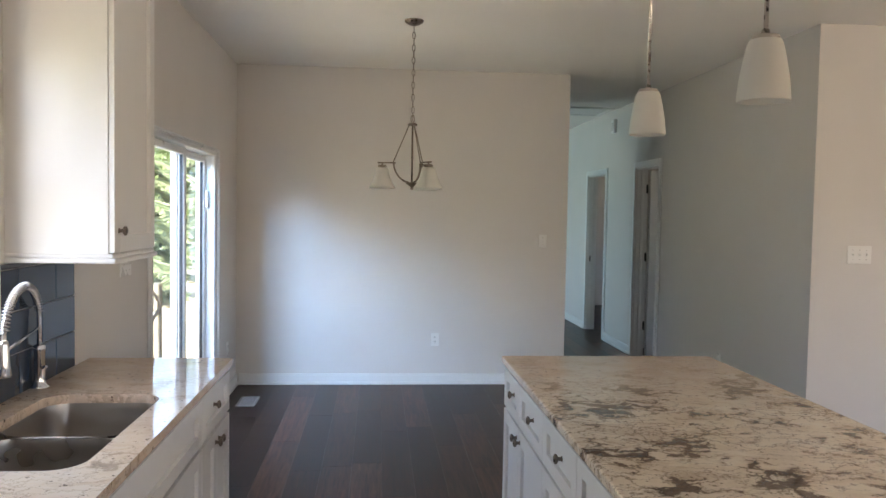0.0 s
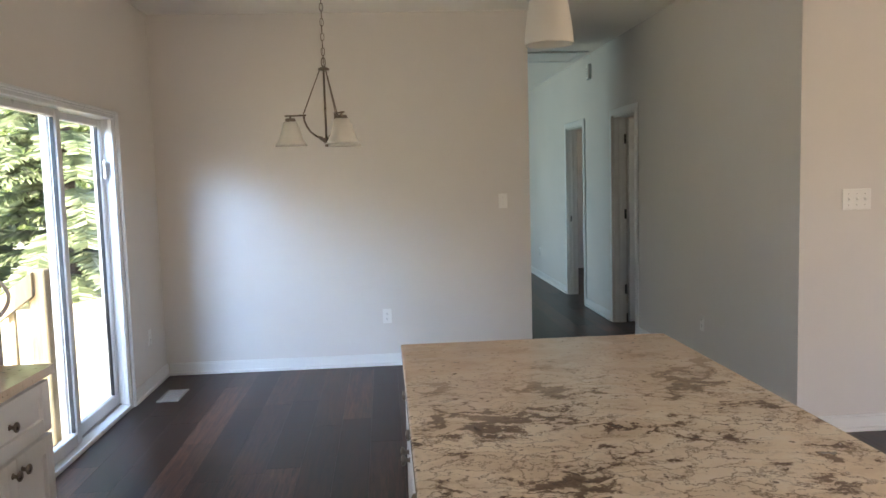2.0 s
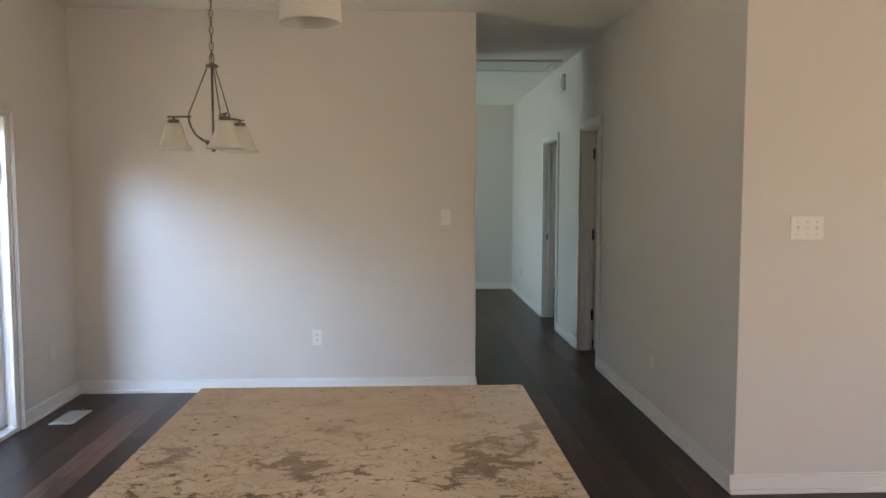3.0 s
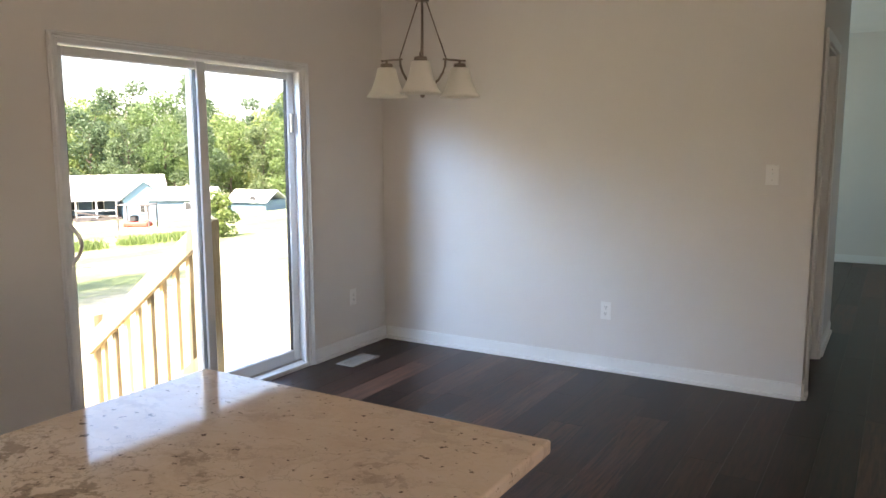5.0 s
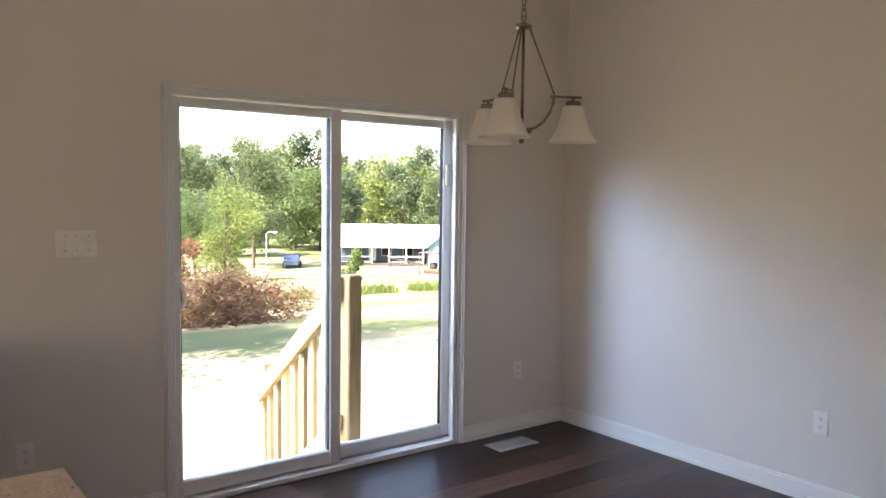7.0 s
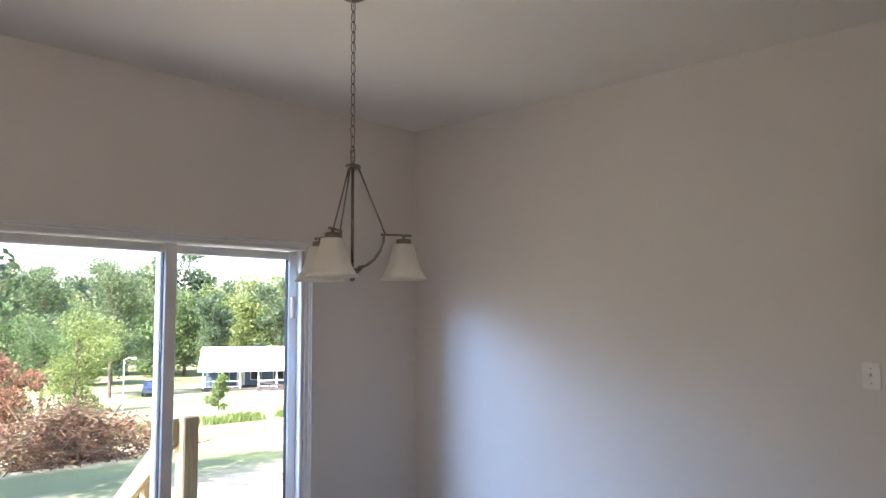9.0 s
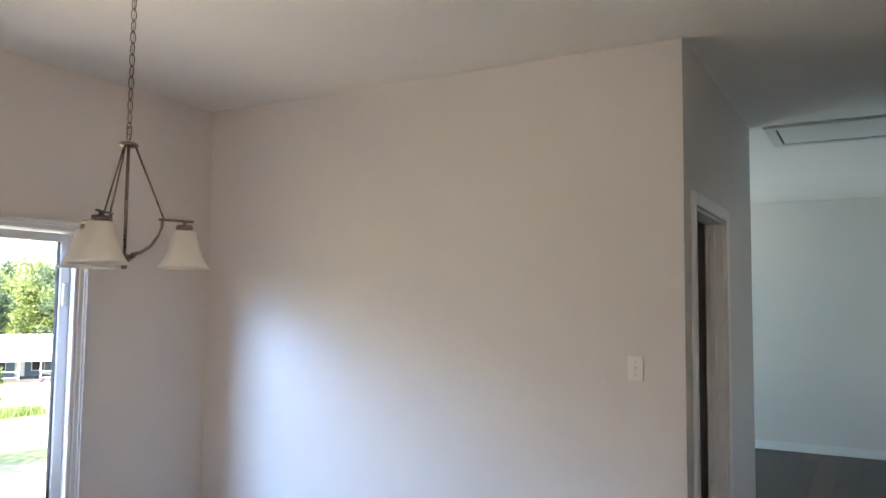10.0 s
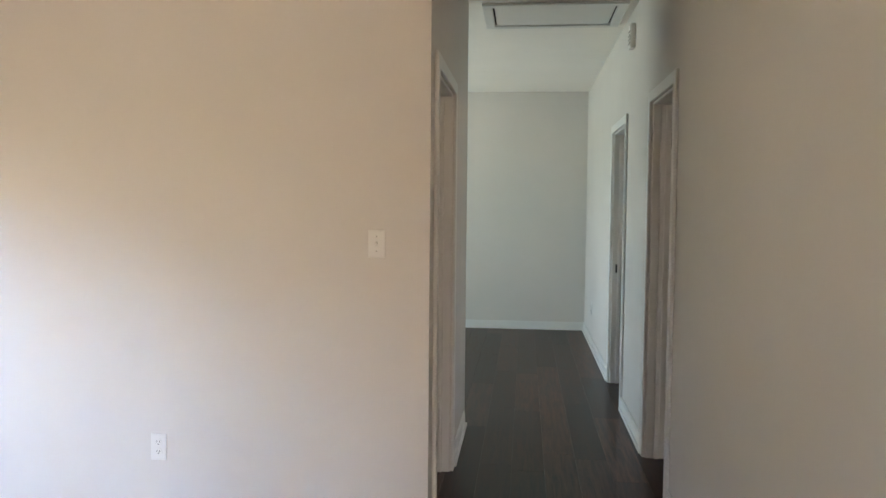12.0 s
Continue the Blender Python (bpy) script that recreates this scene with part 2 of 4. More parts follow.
def grass_mat():
    m, nt, b = mat("lawn", 0.9)
    v = coords(nt)
    big = noise_tex(nt, v, 0.22, 5)
    mid = noise_tex(nt, v, 2.5, 5)
    fine = noise_tex(nt, v, 30.0, 3)
    dry = ramp(nt, mid, [(0.3, (0.31, 0.27, 0.17)), (0.7, (0.48, 0.43, 0.30))])
    green = ramp(nt, fine, [(0.3, (0.07, 0.10, 0.03)), (0.7, (0.16, 0.19, 0.065))])
    sep = nt.nodes.new("ShaderNodeSeparateXYZ")
    nt.links.new(v, sep.inputs[0])
    far = nt.nodes.new("ShaderNodeMapRange")
    far.inputs["From Min"].default_value = -5.0
    far.inputs["From Max"].default_value = -12.0
    far.inputs["To Min"].default_value = -0.1
    far.inputs["To Max"].default_value = 0.10
    nt.links.new(sep.outputs["X"], far.inputs["Value"])
    tot = nt.nodes.new("ShaderNodeMath")
    nt.links.new(big, tot.inputs[0])
    nt.links.new(far.outputs[0], tot.inputs[1])
    f = ramp(nt, tot.outputs[0], [(0.44, (0, 0, 0)), (0.62, (1, 1, 1))])
    nt.links.new(mixc(nt, f, dry, green), b.inputs["Base Color"])
    bump(nt, b, fine, 0.6, 0.02)
    return m


LAWN = grass_mat()
ROOFW = paint("pale_metal_roof", (0.62, 0.62, 0.60), 0.5, 4, 0.1, 0.05)
SIDING = paint("pale_siding", (0.52, 0.58, 0.60), 0.7, 3, 0.1, 0.05)
SIDINGL = paint("pale_blue_siding", (0.15, 0.24, 0.31), 0.7, 3, 0.1, 0.05)
SIDINGB = paint("blue_grey_siding", (0.10, 0.155, 0.21), 0.7, 3, 0.1, 0.06)
CARP = paint("car_paint", (0.06, 0.09, 0.15), 0.25, 20, 0.02, 0.05)
TYRE = paint("tyre_rubber", (0.02, 0.02, 0.02), 0.85, 40, 0.2, 0.1)
REDP = paint("red_paint", (0.35, 0.06, 0.04), 0.5, 20, 0.1, 0.1)
POLEM = paint("pale_pole", (0.55, 0.55, 0.54), 0.5, 20, 0.1, 0.05)
DKWOOD = paint("dark_porch", (0.07, 0.06, 0.055), 0.8, 8, 0.2, 0.1)


# ---- mesh helpers ----
def mesh_of(bm, name, material, smooth=False):
    me = bpy.data.meshes.new(name)
    bm.normal_update()
    bm.to_mesh(me)
    bm.free()
    me.materials.append(material)
    if smooth:
        for p in me.polygons:
            p.use_smooth = True
    return me


def part(name, bm, material, parent=None, label="", smooth=False, at=None):
    ob = new(name, mesh_of(bm, name, material, smooth))
    if at is not None:
        ob.location = at
    if parent is not None:
        ob.parent = parent
    if label:
        tagged(ob, label)
    return ob


def empty(name, at=(0, 0, 0), rz=0.0):
    e = new(name)
    e.location = at
    e.rotation_euler = (0, 0, radians(rz))
    e.empty_display_size = 0.05
    return e


def box(x0, x1, y0, y1, z0, z1, bevel=0.0, bm=None, seg=1):
    b = bmesh.new()
    bmesh.ops.create_cube(b, size=1.0)
    for v in b.verts:
        v.co = Vector((x0 + (v.co.x + 0.5) * (x1 - x0), y0 + (v.co.y + 0.5) * (y1 - y0), z0 + (v.co.z + 0.5) * (z1 - z0)))
    if bevel:
        bmesh.ops.bevel(b, geom=b.edges[:], offset=bevel, segments=seg, affect="EDGES", profile=0.5)
    return join(bm, b)


def join(bm, b):
    if bm is None:
        return b
    me = bpy.data.meshes.new("tmp")
    b.to_mesh(me)
    b.free()
    bm.from_mesh(me)
    bpy.data.meshes.remove(me)
    return bm


def lathe(profile, seg=24, at=(0, 0, 0), bm=None, squareness=0.0):
    b = bmesh.new()
    rings = []
    for r, z in profile:
        ring = []
        for i in range(seg):
            a = 2 * math.pi * i / seg
            k = 1.0
            if squareness:
                k = 1.0 / max(abs(math.cos(a)), abs(math.sin(a))) ** squareness
            ring.append(b.verts.new((at[0] + r * k * math.cos(a), at[1] + r * k * math.sin(a), at[2] + z)))
        rings.append(ring)
    for p, q in zip(rings, rings[1:]):
        for i in range(seg):
            b.faces.new((p[i], p[(i + 1) % seg], q[(i + 1) % seg], q[i]))
    for ring, (r, _) in ((rings[0], profile[0]), (rings[-1], profile[-1])):
        if r > 1e-5 and profile[0] != profile[-1]:
            b.faces.new(ring if ring is rings[-1] else ring[::-1])
    bmesh.ops.recalc_face_normals(b, faces=b.faces[:])
    return join(bm, b)


def tube(points, r, seg=8, bm=None, closed=False, r1=None):
    b = bmesh.new()
    pts = [Vector(p) for p in points]
    n = len(pts)
    rings = []
    up = Vector((0.123, 0.31, 0.94)).normalized()
    for i, p in enumerate(pts):
        if closed:
            d = pts[(i + 1) % n] - pts[i - 1]
        else:
            d = pts[min(i + 1, n - 1)] - pts[max(i - 1, 0)]
        d.normalize()
        s = d.cross(up)
        if s.length < 1e-3:
            s = d.cross(Vector((1, 0, 0)))
        s.normalize()
        u = s.cross(d)
        rr = r if r1 is None else r + (r1 - r) * i / max(1, n - 1)
        rings.append([b.verts.new(p + rr * (math.cos(2 * math.pi * k / seg) * s + math.sin(2 * math.pi * k / seg) * u)) for k in range(seg)])
    pairs = list(zip(rings, rings[1:])) + ([(rings[-1], rings[0])] if closed else [])
    for p, q in pairs:
        for k in range(seg):
            b.faces.new((p[k], p[(k + 1) % seg], q[(k + 1) % seg], q[k]))
    if not closed:
        b.faces.new(rings[0][::-1])
        b.faces.new(rings[-1])
    bmesh.ops.recalc_face_normals(b, faces=b.faces[:])
    return join(bm, b)


def structure(name, bm, material, label="", category=""):
    ob = part(name, bm, material)
    return tagged(ob, label, category, kind="structure")


# ---- plan ----
XW, XR, XH, XE = -1.36, 2.598, 1.515, 6.5      # west wall, hall right wall, hall left wall, east wall
YN, YP, YS, YB = 6.365, 4.333, -3.5, 12.26     # dining north wall, short wall, south wall, hall end
H = 2.74
TH = 0.14
SD0, SD1, SDH = 3.812, 5.515, 1.935              # sliding door opening
ZC = 0.877


def wall_with_holes(name, axis, c0, c1, a0, a1, holes, label, height=H, z0=-0.0):
    """A wall between c0 and c1 across its thickness, from a0 to a1 along it, with holes (a, b, z0, z1)."""
    bm = bmesh.new()

    def add(p, q, lo, hi):
        if q - p < 1e-4 or hi - lo < 1e-4:
            return
        if axis == "x":
            box(c0, c1, p, q, lo, hi, bm=bm)
        else:
            box(p, q, c0, c1, lo, hi, bm=bm)
    at = a0
    for p, q, lo, hi in sorted(holes):
        add(at, p, z0, height)
        add(p, q, z0, lo)
        add(p, q, hi, height)
        at = q
    add(at, a1, z0, height)
    return structure(name, bm, WALL, label, "wall")


WIN_K = (1.50, 2.12, 1.17, 2.10)
wall_with_holes("wall_west", "x", XW - TH, XW, YS - TH, YB + TH,
                [WIN_K, (SD0, SD1, 0.0, SDH), (9.3, 11.3, 0.7, 2.2)], "greige painted wall with a sliding glass door")
wall_with_holes("wall_north", "y", YN, YN + 0.12, XW, XH, [], "greige painted dining room wall lit by the door")
LD0, LD1, DH = 6.555, 7.345, 2.02                # door in the hall's left wall
wall_with_holes("wall_hall_left", "x", XH - 0.10, XH, YN + 0.12, 8.22, [(LD0, LD1, 0.0, DH)], "painted short hall wall with a white door")
RD = [(7.03, 7.72), (8.80, 9.60)]
wall_with_holes("wall_hall_right", "x", XR, XR + 0.12, YP, YB, [(a, b, 0.0, DH) for a, b in RD], "greige painted hall wall with two doorways")
wall_with_holes("wall_hall_end", "y", YB, YB + TH, XW - TH, XE + TH, [], "painted wall at the end of the hall")
wall_with_holes("wall_short", "y", YP, YP + 0.12, XR + 0.12, XE, [], "painted wall with a triple light switch")
wall_with_holes("wall_back_room", "y", 8.22, 8.34, XW, XH, [], "plain painted wall behind the hall")
wall_with_holes("wall_east", "x", XE, XE + TH, YS - TH, YB, [(-2.6, -0.8, 0.7, 2.2), (1.2, 3.0, 0.7, 2.2), (5.6, 7.0, 0.9, 2.1), (9.6, 11.2, 0.9, 2.1)], "plain painted wall with windows")
wall_with_holes("wall_south", "y", YS - TH, YS, XW, XE, [(0.3, 1.3, 0.9, 2.0), (3.4, 5.4, 0.5, 2.2)], "plain painted wall with windows")
wall_with_holes("wall_room_divider", "y", 8.20, 8.32, XR + 0.12, XE, [], "plain painted wall between two rooms")
structure("ceiling", box(XW - TH, XE + TH, YS - TH, YB + TH, H, H + 0.2), CEIL, "flat pale painted ceiling", "ceiling")


def baseboard(name, axis, face, out, a0, a1):
    """face: wall plane; out: +1 or -1, the side on which the board stands."""
    bm = bmesh.new()
    for d, z0, z1 in ((0.014, 0.022, 0.082), (0.010, 0.082, 0.094), (0.026, 0.0, 0.022)):
        lo, hi = sorted((face, face + out * d))
        if axis == "x":
            box(lo, hi, a0, a1, z0, z1, 0.002, bm)
        else:
            box(a0, a1, lo, hi, z0, z1, 0.002, bm)
    return structure(name, bm, TRIM, "white painted baseboard with shoe moulding", "baseboard")


baseboard("baseboard_west_a", "x", XW, 1, SD1 + 0.018, YN)
baseboard("baseboard_west_b", "x", XW, 1, 3.0, SD0 - 0.018)
baseboard("baseboard_north", "y", YN, -1, XW + 0.026, XH)
baseboard("baseboard_hall_left_a", "x", XH, 1, YN, LD0 - 0.07)
baseboard("baseboard_hall_left_b", "x", XH, 1, LD1 + 0.07, 8.22)
baseboard("baseboard_hall_end", "y", YB, -1, XW, XR)
baseboard("baseboard_right_a", "x", XR, -1, YP, RD[0][0] - 0.06)
baseboard("baseboard_right_b", "x", XR, -1, RD[0][1] + 0.06, RD[1][0] - 0.06)
baseboard("baseboard_right_c", "x", XR, -1, RD[1][1] + 0.06, YB - 0.026)
baseboard("baseboard_short", "y", YP, -1, XR - 0.026, XE)


# ---- hall doors ----
def door_casing(name, face, out, a0, a1, top, w=0.058, deep=0.12):
    """Casing and jamb of a doorway in a wall that runs along y."""
    e = empty(name, (face, a0, 0))
    tagged(e, "white painted door casing and jamb in the hall", "door frame", "hall door frames", "structure")

    def rel(x0, x1, y0, y1, z0, z1, nm, bev=0.004):
        lo, hi = sorted((x0, x1))
        part(nm, box(lo, hi, y0 - a0, y1 - a0, z0, z1, bev), TRIM, e)
    rel(0, out * 0.017, a0 - w, a0 + 0.004, 0, top + w, "casing")
    rel(0, out * 0.017, a1 - 0.004, a1 + w, 0, top + w, "casing")
    rel(0, out * 0.017, a0 + 0.004, a1 - 0.004, top - 0.004, top + w, "casing")
    rel(-out * deep, -out * 0.001, a0, a0 + 0.018, 0, top, "jamb")
    rel(-out * deep, -out * 0.001, a1 - 0.018, a1, 0, top, "jamb")
    rel(-out * deep, -out * 0.001, a0 + 0.018, a1 - 0.018, top - 0.018, top, "jamb")
    rel(-out * 0.075, -out * 0.045, a1 - 0.030, a1 - 0.018, 0, top - 0.018, "stop")
    rel(-out * 0.075, -out * 0.045, a0 + 0.018, a0 + 0.030, 0, top - 0.018, "stop")
    return e


def panel_door(name, width, height, pos, rz, label, knob_side=1):
    """A six panel door; its hinge edge is at pos, and it runs along its own +y."""
    e = empty(name, pos, rz)
    tagged(e, label, "door")
    t = 0.035
    part("slab", box(-t / 2, t / 2, 0, width, 0.01, height, 0.002), DOORP, e)
    for side in (-1, 1):
        for c in range(2):
            for z0, z1 in ((0.16, 0.72), (0.84, 1.48), (1.60, 1.88)):
                y0 = 0.10 + c * (width - 0.08) / 2
                y1 = y0 + (width - 0.32) / 2
                lo, hi = sorted((side * t / 2, side * (t / 2 + 0.006)))
                bm = box(lo, hi, y0, y1, z0, z1, 0.003)
                part("raised_panel", bm, DOORP, e)
    for side in (-1, 1):
        k = part("knob", lathe([(0.0001, 0.055), (0.02, 0.052), (0.027, 0.04), (0.02, 0.026), (0.011, 0.02), (0.011, 0.008), (0.03, 0.006), (0.03, 0.0)], 16), BLACKM, e, "dark door knob", True)
        k.location = (side * t / 2, width - 0.065, 0.93)
        k.rotation_euler = (0, side * math.pi / 2, 0)
    return e


frames = [door_casing("door_frame_1", XH, 1, LD0, LD1, DH, deep=0.10)]
for i, (a, b) in enumerate(RD):
    frames.append(door_casing("door_frame_%d" % (i + 2), XR, -1, a, b, DH))
panel_door("door", LD1 - LD0 - 0.05, 1.99, (XH - 0.145, LD0 + 0.03, 0), 95, "white panelled hall door swung open inwards")
panel_door("door", RD[0][1] - RD[0][0] - 0.05, 1.99, (XR + 0.14, RD[0][1] - 0.03, 0), -80, "white panelled door swung open into a room")
panel_door("door", RD[1][1] - RD[1][0] - 0.05, 1.99, (XR + 0.14, RD[1][0] + 0.04, 0), -100, "white panelled door open into the far room")


def hinge(y, z, frame_ob):
    h = part("hinge", box(0.104, 0.118, y - 0.0035, y, z - 0.045, z + 0.045, 0.001), BLACKM, frame_ob, "dark metal door hinge")
    part("pin", lathe([(0.006, -0.048), (0.006, 0.048)], 10, (0.118, y - 0.006, z)), BLACKM, h, smooth=True)


for z in (0.33, 1.07, 1.80):
    hinge(RD[0][1] - RD[0][0] - 0.018, z, frames[1])
w_rd = RD[1][1] - RD[1][0]
part("strike_plate", box(0.03, 0.055, w_rd - 0.0215, w_rd - 0.018, 0.90, 0.97, 0.001), BLACKM, frames[2], "dark metal strike plate")


# ---- sliding door ----
def sliding_door():
    e = empty("door_1", (XW, SD0, 0))
    tagged(e, "white vinyl sliding glass patio door, closed", "door", kind="structure")

    def p(nm, x0, x1, y0, y1, z0, z1, m=VINYL, bev=0.004, par=e, label=""):
        return part(nm, box(x0, x1, y0, y1, z0, z1, bev), m, par, label)
    W, Hh = SD1 - SD0, SDH
    for nm, y0, y1, z0, z1 in (("frame_side", 0, 0.035, 0, Hh), ("frame_side", W - 0.035, W, 0, Hh), ("frame_head", 0.035, W - 0.035, Hh - 0.035, Hh), ("sill", 0.035, W - 0.035, 0.0, 0.03)):
        p(nm, -TH, 0.012, y0, y1, z0, z1)
    for z in (0.03,):
        p("track", -0.062, -0.056, 0.035, W - 0.035, z, z + 0.012, STEEL, 0)
        p("track", -0.10, -0.094, 0.035, W - 0.035, z, z + 0.012, STEEL, 0)

    def panel(nm, x0, x1, y0, y1, st0, st1):
        zt, zb = Hh - 0.04, 0.035
        pe = p(nm, x0, x1, y0, y0 + st0, zb, zt, bev=0.006)
        p("stile", x0, x1, y1 - st1, y1, zb, zt, bev=0.006, par=pe)
        p("rail", x0, x1, y0 + st0, y1 - st1, zt - 0.045, zt, bev=0.006, par=pe)
        p("rail", x0, x1, y0 + st0, y1 - st1, zb, zb + 0.075, bev=0.006, par=pe)
        xm = (x0 + x1) / 2
        for s0, s1, a, b in ((y0 + st0, y0 + st0 + 0.004, zb + 0.075, zt - 0.045), (y1 - st1 - 0.004, y1 - st1, zb + 0.075, zt - 0.045)):
            p("gasket", xm - 0.012, xm + 0.012, s0, s1, a, b, DARK, 0, pe)
        g = p("pane", xm - 0.003, xm + 0.003, y0 + st0, y1 - st1, zb + 0.075, zt - 0.045, GLASS, 0, pe, "clear window glass")
        g.visible_shadow = False
        return pe
    s = panel("sliding_panel", -0.062, -0.022, 0.018, 0.915, 0.055, 0.068)
    panel("fixed_panel", -0.108, -0.068, 0.840, W - 0.030, 0.062, 0.060)
    p("handle_base", -0.022, -0.012, 0.026, 0.056, 0.86, 1.12, VINYL, 0.004, s)
    pts = [(-0.012 + 0.05 * math.sin(math.pi * i / 12), 0.041 + 0.028 * math.sin(math.pi * i / 12), 0.89 + 0.20 * i / 12) for i in range(13)]
    part("handle", tube(pts, 0.009, 8), PLASTIC, s, "curved white pull handle", True)
    # narrow stepped bead between the frame and the plaster
    for k, (w0, w1, d) in enumerate(((0.0, 0.012, 0.010), (-0.010, 0.0, 0.016), (-0.017, -0.010, 0.006))):
        p("bead", 0.0125 if w1 > 0 else 0.001, 0.0125 + d, w0, w1, 0, Hh - w0)
        p("bead", 0.0125 if w1 > 0 else 0.001, 0.0125 + d, W - w1, W - w0, 0, Hh - w0)
        p("bead", 0.0125 if w1 > 0 else 0.001, 0.0125 + d, w1, W - w1, Hh - w1, Hh - w0)
    p("inner_stop", -0.020, 0.006, W - 0.058, W - 0.036, 0.03, Hh - 0.036)
    p("latch", -0.060, -0.040, W - 0.085, W - 0.062, 1.52, 1.64, STEEL, 0.003)
    p("threshold", -TH - 0.05, -TH, 0, W, -0.02, 0.02, STEEL, 0.003)
    return e


sliding_door()


def plain_window(name, axis, c, a0, a1, z0, z1, inside, label):
    e = empty(name)
    tagged(e, label, "window", kind="structure")

    def p(nm, d0, d1, p0, p1, lo, hi, m=VINYL):
        lo_d, hi_d = sorted((c + inside * d0, c + inside * d1))
        if axis == "x":
            return part(nm, box(lo_d, hi_d, p0, p1, lo, hi, 0.003), m, e)
        return part(nm, box(p0, p1, lo_d, hi_d, lo, hi, 0.003), m, e)
    f = 0.045
    p("window_frame", -0.1, -0.04, a0, a0 + f, z0, z1)
    p("window_frame", -0.1, -0.04, a1 - f, a1, z0, z1)
    p("window_frame", -0.1, -0.04, a0 + f, a1 - f, z1 - f, z1)
    p("window_frame", -0.1, -0.04, a0 + f, a1 - f, z0, z0 + f)
    p("sash_bar", -0.09, -0.05, a0 + f, a1 - f, (z0 + z1) / 2 - 0.02, (z0 + z1) / 2 + 0.02)
    w = 0.065
    p("casing", 0.001, 0.018, a0 - w, a0, z0 - w, z1 + w, TRIM)
    p("casing", 0.001, 0.018, a1, a1 + w, z0 - w, z1 + w, TRIM)
    p("casing", 0.001, 0.018, a0, a1, z1, z1 + w, TRIM)
    p("window_sill", 0.001, 0.03, a0, a1, z0 - w, z0, TRIM)
    return e


plain_window("window_1", "x", XW, *WIN_K, 1, "white framed kitchen window above the sink")
plain_window("window_2", "x", XW, 9.3, 11.3, 0.7, 2.2, 1, "white framed window of the back room")
# Windows 3 to 8 are unseen, assumed so that light enters the rooms.
plain_window("window_3", "x", XE, -2.6, -0.8, 0.7, 2.2, -1, "white framed living room window")
plain_window("window_4", "x", XE, 1.2, 3.0, 0.7, 2.2, -1, "white framed living room window")
plain_window("window_7", "x", XE, 5.6, 7.0, 0.9, 2.1, -1, "assumed unseen window that lets light into a side room")
plain_window("window_8", "x", XE, 9.6, 11.2, 0.9, 2.1, -1, "assumed unseen window that lets light into a side room")
plain_window("window_5", "y", YS, 0.3, 1.3, 0.9, 2.0, 1, "white framed window")
plain_window("window_6", "y", YS, 3.4, 5.4, 0.5, 2.2, 1, "white framed window")


# ---- wall plates ----
def plate(name, kind, pos, facing, gangs=1):
    """facing: degrees about z of the plate's outward normal, 0 looks along -y."""
    e = empty(name, pos, facing)
    w = 0.07 + 0.046 * (gangs - 1)
    part("cover_plate", box(-w / 2, w / 2, -0.006, 0, -0.0575, 0.0575, 0.003, seg=2), PLASTIC, e)
    for g in range(gangs):
        x = (g - (gangs - 1) / 2) * 0.046
        if kind == "switch":
            part("slot", box(x - 0.006, x + 0.006, -0.0068, -0.0055, -0.013, 0.013), TRIM, e)
            t = part("toggle", box(-0.004, 0.004, -0.014, 0, -0.005, 0.006, 0.0015), PLASTIC, e)
            t.location = (x, -0.006, 0.0)
            t.rotation_euler = (radians(-25), 0, 0)
            for z in (-0.030, 0.030):
                part("screw", lathe([(0.003, 0), (0.003, 0.001), (0.0001, 0.0015)], 10), STEEL, e).matrix_local = pose(x, -0.006, z, 90)
        else:
            for z in (-0.02, 0.02):
                part("socket", lathe([(0.0165, 0), (0.0165, 0.002), (0.0001, 0.0021)], 20), PLASTIC, e).matrix_local = pose(x, -0.006, z, 90)
                for dx in (-0.006, 0.006):
                    part("slot", box(x + dx - 0.0012, x + dx + 0.0012, -0.0088, -0.0080, z - 0.001, z + 0.008), DARK, e)
                part("ground_hole", box(x - 0.0025, x + 0.0025, -0.0088, -0.0080, z - 0.009, z - 0.005), DARK, e)
    labels = {"switch": "white plastic toggle light switch on the wall", "outlet": "white plastic double power outlet on the wall"}
    if gangs == 3:
        labels["switch"] = "white plastic triple toggle switch plate on the wall"
    return tagged(e, labels[kind], "light switch" if kind == "switch" else "power outlet", "light switches" if kind == "switch" else "power outlets")


plate("power_outlet", "outlet", (0.358, YN, 0.395), 0)
plate("light_switch", "switch", (1.298, YN, 1.275), 0)
plate("light_switch", "switch", (2.915, YP, 1.288), 0, 3)
plate("power_outlet", "outlet", (XR, 5.60, 0.387), -90)
plate("light_switch", "switch", (XW, 3.44, 1.24), 90, 3)
plate("power_outlet", "outlet", (XW, 3.23, 0.367), 90)
plate("power_outlet", "outlet", (XW, 5.97, 0.378), 90)
plate("power_outlet", "outlet", (XR, 11.3, 0.38), -90)


